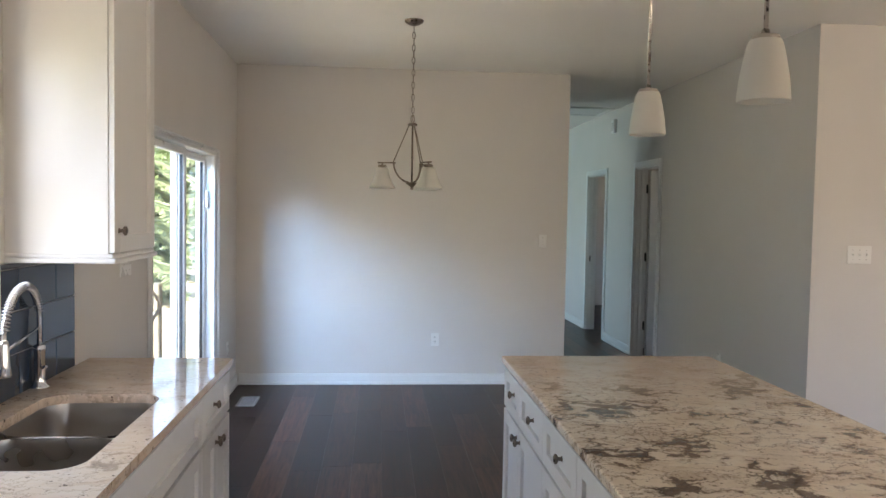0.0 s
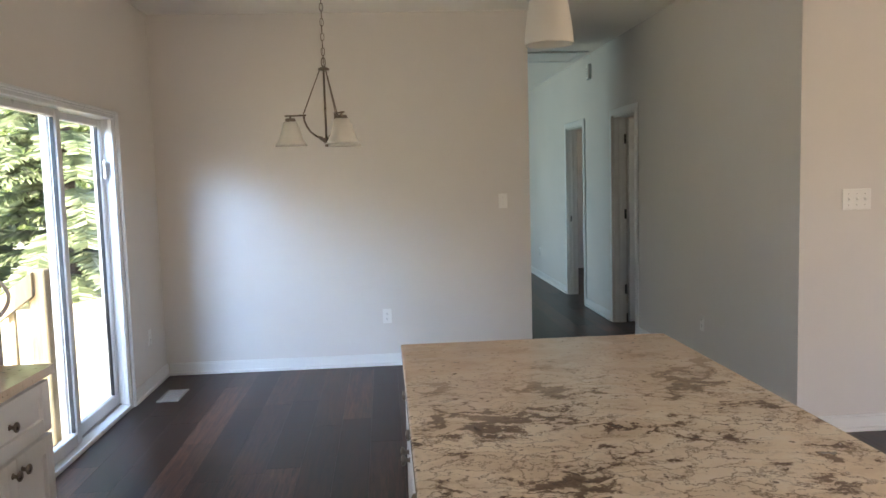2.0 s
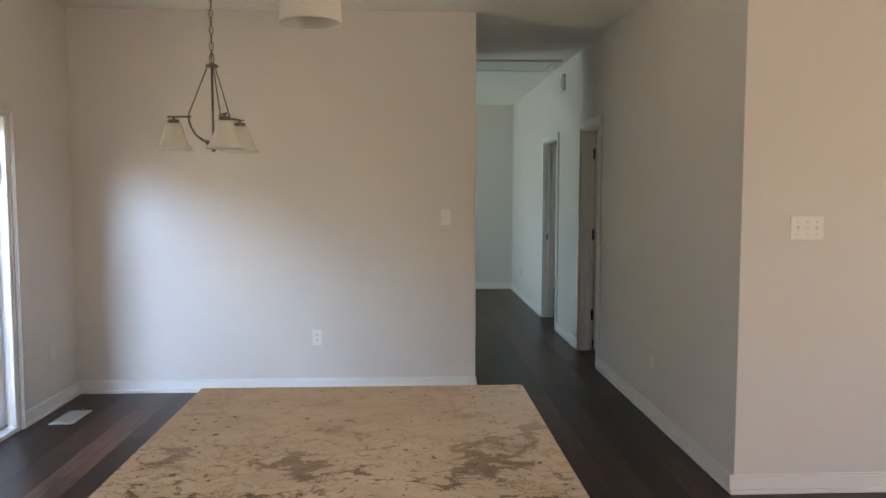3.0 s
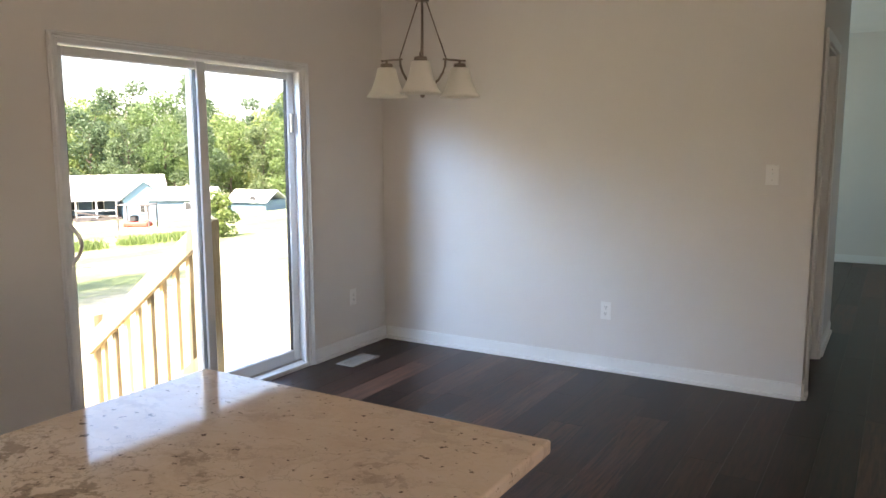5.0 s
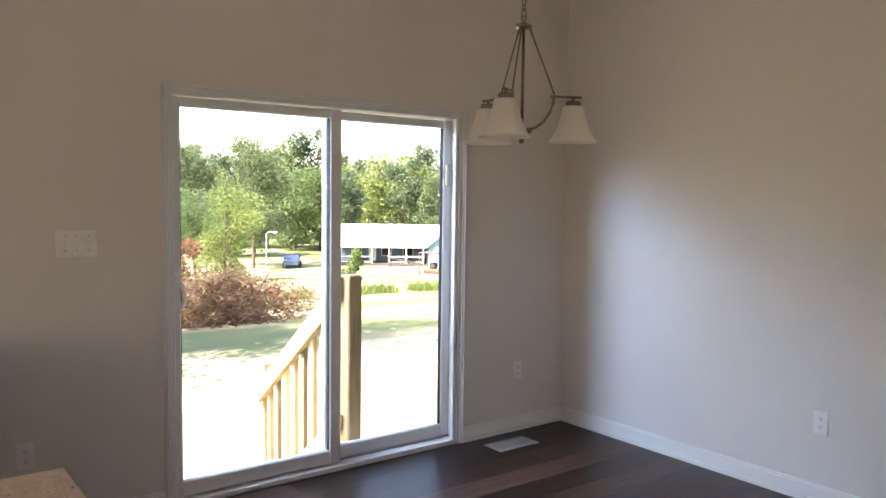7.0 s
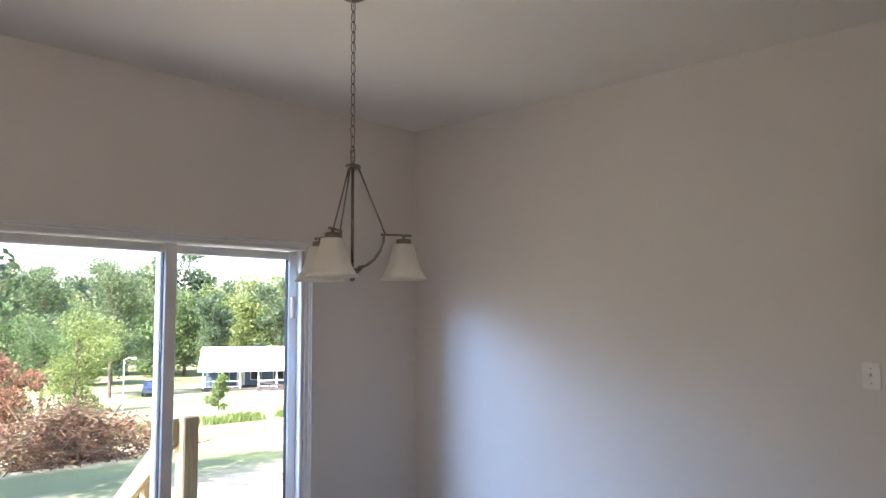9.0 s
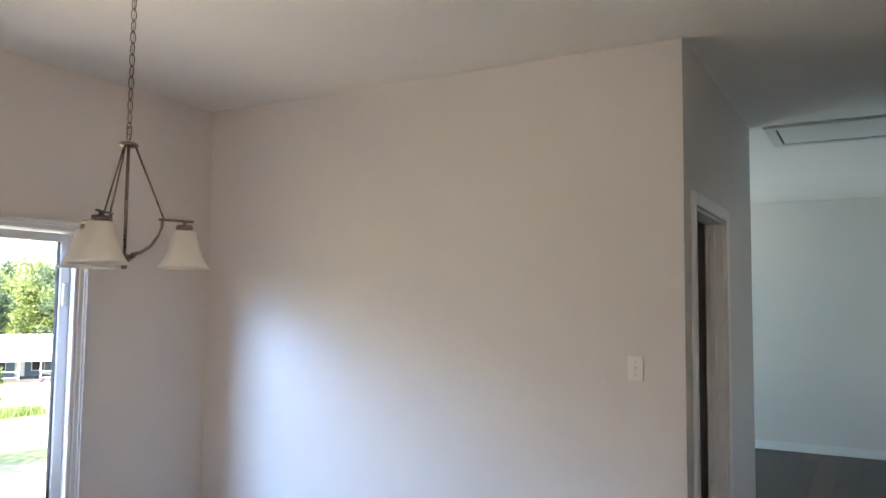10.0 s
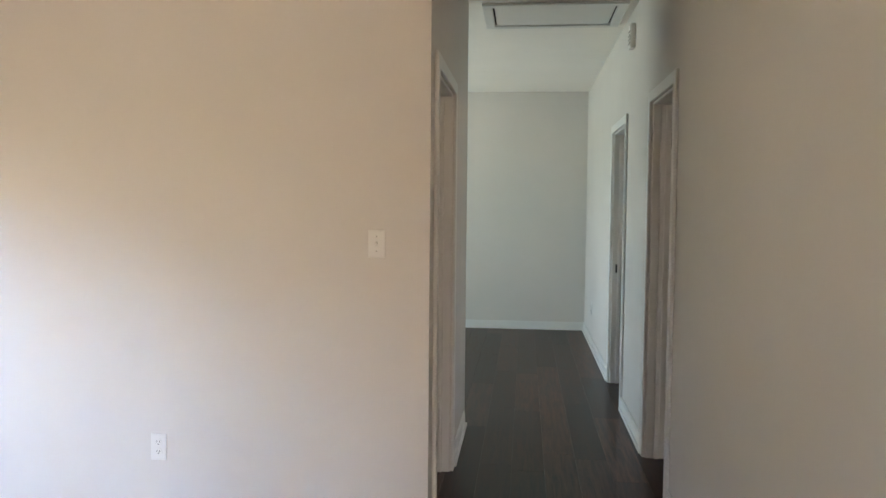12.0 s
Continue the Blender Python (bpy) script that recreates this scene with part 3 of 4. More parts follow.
def floor_register(x, y, rz=0):
    e = empty("floor_register", (x, y, 0), rz)
    tagged(e, "pale metal floor vent set in dark planks", "floor vent")
    w, l = 0.075, 0.15
    for a in ((-w, w, -l, -l + 0.02), (-w, w, l - 0.02, l), (-w, -w + 0.02, -l + 0.02, l - 0.02), (w - 0.02, w, -l + 0.02, l - 0.02)):
        part("frame", box(*a, 0.0, 0.006, 0.002), VENTM, e)
    # Dark sheet in place of the shaded duct below the slats.
    part("backing", box(-w + 0.02, w - 0.02, -l + 0.02, l - 0.02, 0.0, 0.0015), DARK, e)
    n = 15
    for i in range(n):
        y0 = -l + 0.02 + (i + 0.25) * (2 * l - 0.04) / n
        part("slat", box(-w + 0.02, w - 0.02, y0, y0 + 0.009, 0.001, 0.005), VENTM, e)


floor_register(-1.155, 5.75)


def alarm():
    e = empty("door_chime", (XR, 8.51, 2.55))
    tagged(e, "small white chime box high on the hall wall", "door chime")
    part("case", box(-0.035, 0, -0.05, 0.05, -0.08, 0.08, 0.006), PLASTIC, e)
    for i in range(4):
        part("grille_bar", box(-0.039, -0.034, -0.035, 0.035, -0.05 + i * 0.025, -0.04 + i * 0.025, 0.001), VENTM, e)


alarm()


def attic_hatch():
    e = empty("attic_hatch", (0, 0, H))
    tagged(e, "white framed attic access panel in the hall ceiling", "attic hatch")
    x0, x1, y0, y1, w = 1.60, 2.54, 8.33, 8.99, 0.065
    for a in ((x0, x1, y0, y0 + w), (x0, x1, y1 - w, y1), (x0, x0 + w, y0 + w, y1 - w), (x1 - w, x1, y0 + w, y1 - w)):
        part("moulding", box(*a, -0.02, 0, 0.005), TRIM, e)
    # Dark sheet whose rim draws the shade line around the panel.
    part("dark_gap_sheet", box(x0 + w, x1 - w, y0 + w, y1 - w, -0.003, 0), DARK, e)
    part("panel", box(x0 + w + 0.012, x1 - w - 0.012, y0 + w + 0.012, y1 - w - 0.012, -0.012, -0.003, 0.002), TRIM, e)


attic_hatch()


# ---- chandelier and pendants ----
def chandelier(x, y):
    e = empty("chandelier", (x, y, 0))
    tagged(e, "three-arm brushed nickel chandelier with frosted bell shades", "chandelier")
    part("canopy", lathe([(0.062, H), (0.062, H - 0.006), (0.055, H - 0.016), (0.036, H - 0.028), (0.012, H - 0.036), (0.0001, H - 0.037)], 28), DARKNICKEL, e, smooth=True)
    z = H - 0.045
    i = 0
    while z > 2.135:
        pts = []
        for k in range(12):
            a = 2 * math.pi * k / 12
            u, w = 0.0098 * math.cos(a), 0.0225 * math.sin(a)
            pts.append((u if i % 2 else 0.0, 0.0 if i % 2 else u, z - 0.012 + w))
        part("chain_link", tube(pts, 0.0021, 5, closed=True), DARKNICKEL, e, smooth=True)
        z -= 0.0395
        i += 1
    part("cord", tube([(0.001, 0.001, H - 0.03), (0.004, -0.003, 2.5), (-0.003, 0.003, 2.3), (0, 0, 2.08)], 0.0011, 5), DARKNICKEL, e)
    part("loop", tube([(0.011 * math.cos(a), 0, 2.113 + 0.025 * math.sin(a)) for a in np.linspace(0, 2 * math.pi, 16, endpoint=False)], 0.0028, 6, closed=True), DARKNICKEL, e, smooth=True)
    part("hub", lathe([(0.0001, 2.09), (0.012, 2.088), (0.030, 2.08), (0.032, 2.074), (0.030, 2.069), (0.0001, 2.068)], 20), DARKNICKEL, e, smooth=True)
    part("stem", lathe([(0.006, 1.69), (0.006, 2.07)], 10), DARKNICKEL, e, smooth=True)
    part("finial", lathe([(0.0001, 1.654), (0.009, 1.656), (0.010, 1.666), (0.007, 1.670), (0.012, 1.676), (0.036, 1.694), (0.040, 1.702), (0.0001, 1.704)], 20), DARKNICKEL, e, smooth=True)
    R = 0.192
    for k in range(3):
        a = radians(180 + 120 * k)
        c, s = math.cos(a), math.sin(a)

        def at(r, z):
            return (r * c, r * s, z)
        curve = [at(0.02, 1.705), at(0.05, 1.712), at(0.082, 1.735), at(0.105, 1.770), at(0.116, 1.80), at(0.118, 1.826)]
        arm = part("arm", tube(curve, 0.0055, 8), DARKNICKEL, e, smooth=True)
        part("top_bar", tube([at(0.106, 1.828), at(R + 0.03, 1.826)], 0.0048, 6), DARKNICKEL, arm, smooth=True)
        part("stay_rod", tube([at(0.022, 2.072), at(0.122, 1.83)], 0.0034, 6), DARKNICKEL, e, smooth=True)
        cup = part("socket_cup", lathe([(0.006, 0.03), (0.006, 0.016), (0.027, 0.014), (0.029, 0.002), (0.022, -0.006), (0.0001, -0.006)], 18), DARKNICKEL, e, smooth=True)
        cup.location = at(R, 1.798)
        prof = [(0.034, 0.132), (0.039, 0.128), (0.045, 0.10), (0.053, 0.07), (0.064, 0.04), (0.077, 0.015), (0.089, 0.0),
                (0.086, 0.0015), (0.073, 0.017), (0.060, 0.042), (0.049, 0.072), (0.041, 0.10), (0.034, 0.125)]
        sh = part("shade", lathe(prof, 40, squareness=0.25), FROST, e, "frosted white glass bell shade", True)
        sh.location = at(R, 1.662)
        sh.rotation_euler = (0, 0, a)
        part("bulb", lathe([(0.0001, 0.0), (0.014, 0.004), (0.02, 0.018), (0.018, 0.035), (0.011, 0.055), (0.011, 0.075)], 14), PLASTIC, e, "unlit white bulb", True).location = at(R, 1.72)


chandelier(0.058, 4.655)


def pendant(x, y):
    e = empty("pendant_lamp", (x, y, 0))
    tagged(e, "white glass pendant lamp on a slim nickel rod above the island", "pendant lamp", "pendant lamps over the island")
    part("rod", lathe([(0.0058, 1.985), (0.0058, H - 0.02)], 10), NICKEL, e, smooth=True)
    part("canopy", lathe([(0.06, H), (0.06, H - 0.012), (0.05, H - 0.02), (0.0001, H - 0.022)], 24), NICKEL, e, smooth=True)
    part("cap", lathe([(0.0001, 1.992), (0.009, 1.99), (0.011, 1.978), (0.034, 1.974), (0.036, 1.963), (0.03, 1.958), (0.0001, 1.958)], 22), NICKEL, e, smooth=True)
    prof = [(0.030, 1.966), (0.038, 1.964), (0.044, 1.952), (0.052, 1.915), (0.060, 1.87), (0.0645, 1.83), (0.0655, 1.812), (0.064, 1.809), (0.0625, 1.812), (0.061, 1.83), (0.056, 1.87), (0.048, 1.915), (0.040, 1.95), (0.030, 1.958)]
    part("shade", lathe(prof, 32), FROST, e, "tapered white opal glass shade", True)
    part("bulb", lathe([(0.0001, 1.86), (0.016, 1.865), (0.024, 1.885), (0.018, 1.91), (0.012, 1.93), (0.012, 1.958)], 14), PLASTIC, e, "unlit white bulb", True)


pendant(0.815, 2.405)
pendant(0.81, 1.545)


# ---- cabinets ----
def knob_mesh():
    return mesh_of(lathe([(0.0001, 0.028), (0.009, 0.0275), (0.0155, 0.024), (0.0165, 0.019), (0.012, 0.015), (0.0065, 0.012), (0.006, 0.004), (0.010, 0.0)], 16), "knob", DARKNICKEL, True)


KNOB = knob_mesh()


def shaker(parent, name, y0, y1, z0, z1, x, out, knob=None, rail=0.055):
    """A shaker front in the plane x, facing out (+1 or -1), with frame bars and a recessed panel."""
    def b(p0, p1, lo, hi, d):
        a, c = sorted((x, x + out * d))
        return box(a, c, p0, p1, lo, hi, 0.0015)
    r = min(rail, (z1 - z0) * 0.28)
    f = part(name, b(y0 + rail, y1 - rail, z0 + r, z1 - r, 0.006), CAB, parent)
    part("stile", b(y0, y0 + rail, z0, z1, 0.019), CAB, f)
    part("stile", b(y1 - rail, y1, z0, z1, 0.019), CAB, f)
    part("rail", b(y0 + rail, y1 - rail, z0, z0 + r, 0.019), CAB, f)
    part("rail", b(y0 + rail, y1 - rail, z1 - r, z1, 0.019), CAB, f)
    for ky, kz in knob or ():
        k = new("knob", KNOB)
        k.parent = f
        k.matrix_local = pose(x + out * (0.019 if not (y0 + rail < ky < y1 - rail and z0 + r < kz < z1 - r) else 0.006), ky, kz, 0, out * 90, 0)
        tagged(k, "round dark nickel knob")
    return f


def base_cabinet(y0, y1, xb, xf, out, label, fronts, group, top=ZC - 0.032):
    """Base unit from its back xb to its face xf."""
    e = empty("base_cabinet", (0, 0, 0))
    tagged(e, label, "cabinet", group)
    lo, hi = sorted((xb, xf))
    part("body", box(lo, hi, y0 + 0.001, y1 - 0.001, 0.10, top, 0.001), CAB, e)
    if top < 0.7:
        part("front_rail", box(xf - 0.02, xf, y0 + 0.001, y1 - 0.001, top, ZC - 0.032, 0.001), CAB, e)
    k0, k1 = sorted((xb, xf - out * 0.06))
    part("toe_kick", box(k0, k1, y0 + 0.001, y1 - 0.001, 0.0, 0.099), CAB, e)
    for kind, a, b, z0, z1, knobs in fronts:
        shaker(e, kind, a, b, z0, z1, xf, out, knobs)
    return e


ZD0, ZD1 = 0.665, 0.832          # drawer band
ZO0, ZO1 = 0.115, 0.652          # door band


def std_unit(y0, y1, xb, xf, out, group, label, doors=2, drawer_knob=True, knob_far=False):
    g = 0.004
    fr = [("drawer_front", y0 + g, y1 - g, ZD0, ZD1, [((y0 + y1) / 2, (ZD0 + ZD1) / 2)] if drawer_knob else [])]
    if doors == 2:
        m = (y0 + y1) / 2
        fr.append(("cabinet_door", y0 + g, m - g / 2, ZO0, ZO1, [(m - 0.03, ZO1 - 0.045)]))
        fr.append(("cabinet_door", m + g / 2, y1 - g, ZO0, ZO1, [(m + 0.03, ZO1 - 0.045)]))
    else:
        fr.append(("cabinet_door", y0 + g, y1 - g, ZO0, ZO1, [(y1 - 0.035 if knob_far else y0 + 0.035, ZO1 - 0.045)]))
    return base_cabinet(y0, y1, xb, xf, out, label, fr, group, ZC - 0.032 if drawer_knob else 0.60)


CX = -0.795
std_unit(2.44, 2.955, XW, CX, 1, "kitchen wall cabinets", "white shaker base cabinet with drawer beside the sink")
std_unit(1.42, 2.44, XW, CX, 1, "kitchen wall cabinets", "white shaker sink base cabinet with false drawer front", 2, False)
std_unit(0.50, 1.42, XW, CX, 1, "kitchen wall cabinets", "white shaker base cabinet under granite worktop")
IX, IB = 0.432, 1.09
ISY = 3.015
std_unit(2.66, ISY, IB, IX, -1, "island cabinets", "white shaker island cabinet with drawer and door", 1)
std_unit(2.215, 2.66, IB, IX, -1, "island cabinets", "white shaker island cabinet with drawer and door", 1, knob_far=True)
std_unit(1.77, 2.215, IB, IX, -1, "island cabinets", "white shaker island cabinet with drawer and door", 1)
I0 = 1.13
std_unit(I0 + 0.03, 1.77, IB, IX, -1, "island cabinets", "white shaker island cabinet with drawer and door", 1, knob_far=True)


def upper_cabinet(y0, y1, z0, z1):
    e = empty("wall_cabinet", (0, 0, 0))
    tagged(e, "white shaker wall cabinet with base moulding", "cabinet")
    xf = XW + 0.325
    part("body", box(XW, xf, y0, y1, z0, z1, 0.002), CAB, e)
    part("moulding", box(XW, xf + 0.028, y0 - 0.012, y1 + 0.006, z0 - 0.018, z0 - 0.0005, 0.006, seg=2), CAB, e)
    part("moulding", box(XW, xf + 0.016, y0 - 0.006, y1, z0 - 0.0004, z0 + 0.014, 0.004), CAB, e)
    shaker(e, "cabinet_door", y0 + 0.004, y1 - 0.004, z0 + 0.018, z1 - 0.01, xf, 1, [(y0 + 0.045, z0 + 0.09)])


upper_cabinet(2.25, 2.71, 1.345, 2.45)


def worktop_island():
    bm = box(0.402, 1.365, I0, 3.045, ZC - 0.03, ZC, 0.006, seg=3)
    return tagged(part("worktop", bm, GRANITE), "polished cream granite island worktop with brown veins", "worktop")


worktop_island()


def rounded_rect(x0, x1, y0, y1, r, n=6):
    pts = []
    for cx, cy, a0 in ((x1 - r, y1 - r, 0), (x0 + r, y1 - r, 90), (x0 + r, y0 + r, 180), (x1 - r, y0 + r, 270)):
        for i in range(n + 1):
            a = radians(a0 + 90 * i / n)
            pts.append((cx + r * math.cos(a), cy + r * math.sin(a)))
    return pts


SK = (-1.255, -0.875, 1.55, 2.33)        # sink cutout


def worktop_sink():
    """Worktop with a rounded cutout: the ring between outline and hole, given thickness."""
    x0, x1, y0, y1 = XW + 0.001, -0.768, 0.45, 2.985
    hole = rounded_rect(*SK, 0.085, 6)
    cx, cy = (SK[0] + SK[1]) / 2, (SK[2] + SK[3]) / 2
    bm = bmesh.new()

    def ring(z):
        hv = [bm.verts.new((x, y, z)) for x, y in hole]
        ov = []
        for i, (x, y) in enumerate(hole):
            q = i // 7
            ox, oy = ((x1, y1), (x0, y1), (x0, y0), (x1, y0))[q]
            k = i % 7
            if k == 3:
                ov.append(bm.verts.new((ox, oy, z)))
            elif (k < 3) == (q % 2 == 0):
                ov.append(bm.verts.new((ox, y, z)))
            else:
                ov.append(bm.verts.new((x, oy, z)))
        return hv, ov
    th, to = ring(ZC)
    bh, bo = ring(ZC - 0.03)
    n = len(th)
    for i in range(n):
        j = (i + 1) % n
        bm.faces.new((th[i], th[j], to[j], to[i]))
        bm.faces.new((bh[j], bh[i], bo[i], bo[j]))
        bm.faces.new((th[j], th[i], bh[i], bh[j]))
        bm.faces.new((to[i], to[j], bo[j], bo[i]))
    bmesh.ops.recalc_face_normals(bm, faces=bm.faces[:])
    return tagged(part("worktop", bm, GRANITEP), "polished cream granite worktop cut out for the sink", "worktop")


worktop_sink()


def sink():
    e = empty("sink", (0, 0, 0))
    tagged(e, "stainless steel undermount double bowl sink", "sink")
    mid = 1.93
    top = ZC - 0.031
    for y0, y1 in ((SK[2] - 0.008, mid - 0.012), (mid + 0.012, SK[3] + 0.008)):
        bm = bmesh.new()
        loops = []
        for z, ins, r in ((top, 0, 0.085), (top - 0.02, 0.004, 0.082), (top - 0.17, 0.012, 0.07), (top - 0.195, 0.035, 0.05), (top - 0.2, 0.10, 0.03)):
            loops.append([bm.verts.new((x, y, z)) for x, y in rounded_rect(SK[0] - 0.006 + ins, SK[1] + 0.006 - ins, y0 + ins, y1 - ins, r, 6)])
        for a, b in zip(loops, loops[1:]):
            for i in range(len(a)):
                j = (i + 1) % len(a)
                bm.faces.new((a[i], a[j], b[j], b[i]))
        bm.faces.new(loops[-1])
        part("bowl", bm, STEEL, e, smooth=True)
        part("drain", lathe([(0.045, 0.002), (0.04, 0.004), (0.03, 0.0), (0.0001, 0.0)], 20, ((SK[0] + SK[1]) / 2, (y0 + y1) / 2, top - 0.2)), CHROME, e, smooth=True)
    part("divider", box(SK[0] - 0.004, SK[1] + 0.004, mid - 0.013, mid + 0.013, top - 0.12, top - 0.004, 0.005, seg=2), STEEL, e)


sink()


def faucet(x, y):
    e = empty("kitchen_faucet", (x, y, ZC))
    tagged(e, "chrome spring-neck kitchen faucet with pull-down spray", "faucet")
    part("base", lathe([(0.03, 0), (0.03, 0.008), (0.022, 0.012), (0.018, 0.03), (0.018, 0.13), (0.02, 0.132), (0.02, 0.15), (0.013, 0.154), (0.0001, 0.154)], 20), CHROME, e, smooth=True)
    d = Vector((0.22, -1, 0)).normalized()
    neck = [Vector((0, 0, 0.15)), Vector((0, 0, 0.24))]
    R, RV = 0.25, 0.13
    for i in range(13):
        a = math.pi * i / 12
        neck.append(d * (R - R * math.cos(a)) + Vector((0, 0, 0.25 + RV * math.sin(a))))
    neck.append(d * (2 * R) + Vector((0, 0, 0.24)))
    part("neck", tube(neck, 0.008, 8), CHROME, e, smooth=True)
    coil = []
    n = 36
    for i in range(n * 8 + 1):
        a = math.pi * (0.05 + 0.9 * i / (n * 8))
        c = d * (R - R * math.cos(a)) + Vector((0, 0, 0.25 + RV * math.sin(a)))
        nrm = (c - (d * R + Vector((0, 0, 0.25)))).normalized()
        side = Vector((0, 0, 1)).cross(d)
        ph = 2 * math.pi * i / 8
        coil.append(c + 0.013 * (math.cos(ph) * nrm + math.sin(ph) * side))
    part("spring", tube(coil, 0.0022, 5), CHROME, e, smooth=True)
    sp = d * (2 * R)
    part("spray_head", lathe([(0.011, 0.05), (0.014, 0.04), (0.016, -0.02), (0.02, -0.05), (0.018, -0.056), (0.0001, -0.056)], 16, (sp.x, sp.y, 0.20)), CHROME, e, smooth=True)
    part("support_arm", tube([(0, 0, 0.215), (sp.x, sp.y, 0.215)], 0.005, 8), CHROME, e, smooth=True)
    part("handle", tube([(0.012, -0.012, 0.075), (0.05, -0.07, 0.09)], 0.006, 8), CHROME, e, smooth=True)


faucet(-1.326, 2.42)


# ---- outdoors ----
def gz(x, y):
    s = -x
    z = -0.62 if s < 4.5 else -0.62 - 0.098 * (min(s, 66.0) - 4.5)
    return z + 0.05 * math.sin(x * 0.7 + y * 0.3) * min(1.0, max(0.0, (s - 3) / 6)) if s > 3 else -0.62


def ground():
    bm = bmesh.new()
    xs = [-3000, -900, -300, -150, -110, -90, -78] + [-66 + 2.5 * i for i in range(25)] + [-4.5, -3, -1, 9, 40, 150, 600, 3000]
    ys = [-3000, -600, -150, -60, -30, -15] + [-6 + 3 * i for i in range(30)] + [100, 130, 200, 600, 3000]
    grid = [[bm.verts.new((x, y, gz(x, y))) for y in ys] for x in xs]
    for i in range(len(xs) - 1):
        for j in range(len(ys) - 1):
            bm.faces.new((grid[i][j], grid[i + 1][j], grid[i + 1][j + 1], grid[i][j + 1]))
    bmesh.ops.recalc_face_normals(bm, faces=bm.faces[:])
    for f in bm.faces:
        if f.normal.z < 0:
            f.normal_flip()
    return structure("ground", bm, LAWN, "sunlit patchy lawn sloping away from the house", "lawn")


ground()
structure("foundation", box(XW - TH + 0.01, XE + TH - 0.01, YS - TH + 0.01, YB + TH - 0.01, -0.8, -0.03), GROUT, "concrete block foundation under the house", "foundation")
structure("roof", box(XW - TH - 0.02, XE + TH + 0.02, YS - TH - 0.02, YB + TH + 0.02, H + 0.2, H + 0.5), ROOFW, "flat closing roof over the rooms", "roof")


def stairs():
    e = empty("deck_stairs", (0, 0, 0))
    tagged(e, "new treated pine steps with a balustrade outside the door", "stairs")
    yr = 4.945
    y_l = 3.70
    part("post", box(-1.70, -1.605, yr - 0.045, yr + 0.045, -0.62, 1.005, 0.008), PINE, e)
    part("post", box(-2.86, -2.77, yr - 0.045, yr + 0.045, -0.62, 0.30, 0.012), PINE, e)
    n = 3
    for i in range(n):
        x1 = XW - TH - 0.05 - i * 0.30
        z = -0.13 - i * 0.165
        for k in range(2):
            part("tread", box(x1 - 0.145 - k * 0.15, x1 - k * 0.15, y_l, yr - 0.05, z - 0.036, z, 0.004), PINE, e)
    for yy in (yr - 0.09, y_l):
        bm = bmesh.new()
        prof = [(-1.56, 0.0), (-2.62, -0.62), (-2.40, -0.62), (-1.56, -0.30)]
        a = [bm.verts.new((x, yy, z)) for x, z in prof]
        b = [bm.verts.new((x, yy + 0.038, z)) for x, z in prof]
        bm.faces.new(a)
        bm.faces.new(b[::-1])
        for i in range(4):
            bm.faces.new((a[i], b[i], b[(i + 1) % 4], a[(i + 1) % 4]))
        bmesh.ops.recalc_face_normals(bm, faces=bm.faces[:])
        part("stringer", bm, PINE, e)

    def sloped(nm, x0, x1, z0, z1, y0, y1, hgt):
        bm = bmesh.new()
        pr = [(x0, z0), (x1, z1), (x1, z1 - hgt), (x0, z0 - hgt)]
        a = [bm.verts.new((x, y0, z)) for x, z in pr]
        b = [bm.verts.new((x, y1, z)) for x, z in pr]
        bm.faces.new(a)
        bm.faces.new(b[::-1])
        for i in range(4):
            bm.faces.new((a[i], b[i], b[(i + 1) % 4], a[(i + 1) % 4]))
        bmesh.ops.recalc_face_normals(bm, faces=bm.faces[:])
        bmesh.ops.bevel(bm, geom=bm.edges[:], offset=0.004, segments=1, affect="EDGES")
        part(nm, bm, PINE, e)
    x0, x1 = -1.66, -2.78
    z0, z1 = 0.995, 0.16
    sloped("handrail", x0, x1, z0, z1, yr - 0.085, yr - 0.047, 0.14)
    sloped("bottom_rail", x0, x1, z0 - 0.795, z1 - 0.80, yr - 0.085, yr - 0.047, 0.09)
    m = 8
    for i in range(m):
        x = x0 - 0.08 + (x1 - x0 + 0.12) * (i + 0.5) / m
        zt = z0 + (z1 - z0) * (x - x0) / (x1 - x0)
        part("baluster", box(x - 0.017, x + 0.017, yr - 0.046, yr - 0.012, zt - 0.84, zt - 0.03, 0.003), PINE, e)


stairs()


def leaves(bm, centre, radii, count, size, rnd):
    """Small bent leaf clumps scattered in an uneven ellipsoid."""
    for _ in range(count):
        while True:
            p = Vector((rnd.uniform(-1, 1), rnd.uniform(-1, 1), rnd.uniform(-1, 1)))
            if 0.25 < p.length < 1:
                break
        c = Vector(centre) + Vector((p.x * radii[0], p.y * radii[1], p.z * radii[2]))
        n = Vector((rnd.gauss(0, 1), rnd.gauss(0, 1), rnd.gauss(0.4, 1))).normalized()
        s = n.orthogonal().normalized()
        u = n.cross(s)
        a = rnd.uniform(0, 6.28)
        s, u = s * math.cos(a) + u * math.sin(a), u * math.cos(a) - s * math.sin(a)
        k = size * rnd.uniform(0.6, 1.4)
        vs = [bm.verts.new(c + k * q) for q in (-s, -0.1 * s - 0.5 * u + 0.15 * n, s + 0.05 * n, 0.1 * s + 0.55 * u)]
        bm.faces.new((vs[0], vs[1], vs[2]))
        bm.faces.new((vs[0], vs[2], vs[3]))


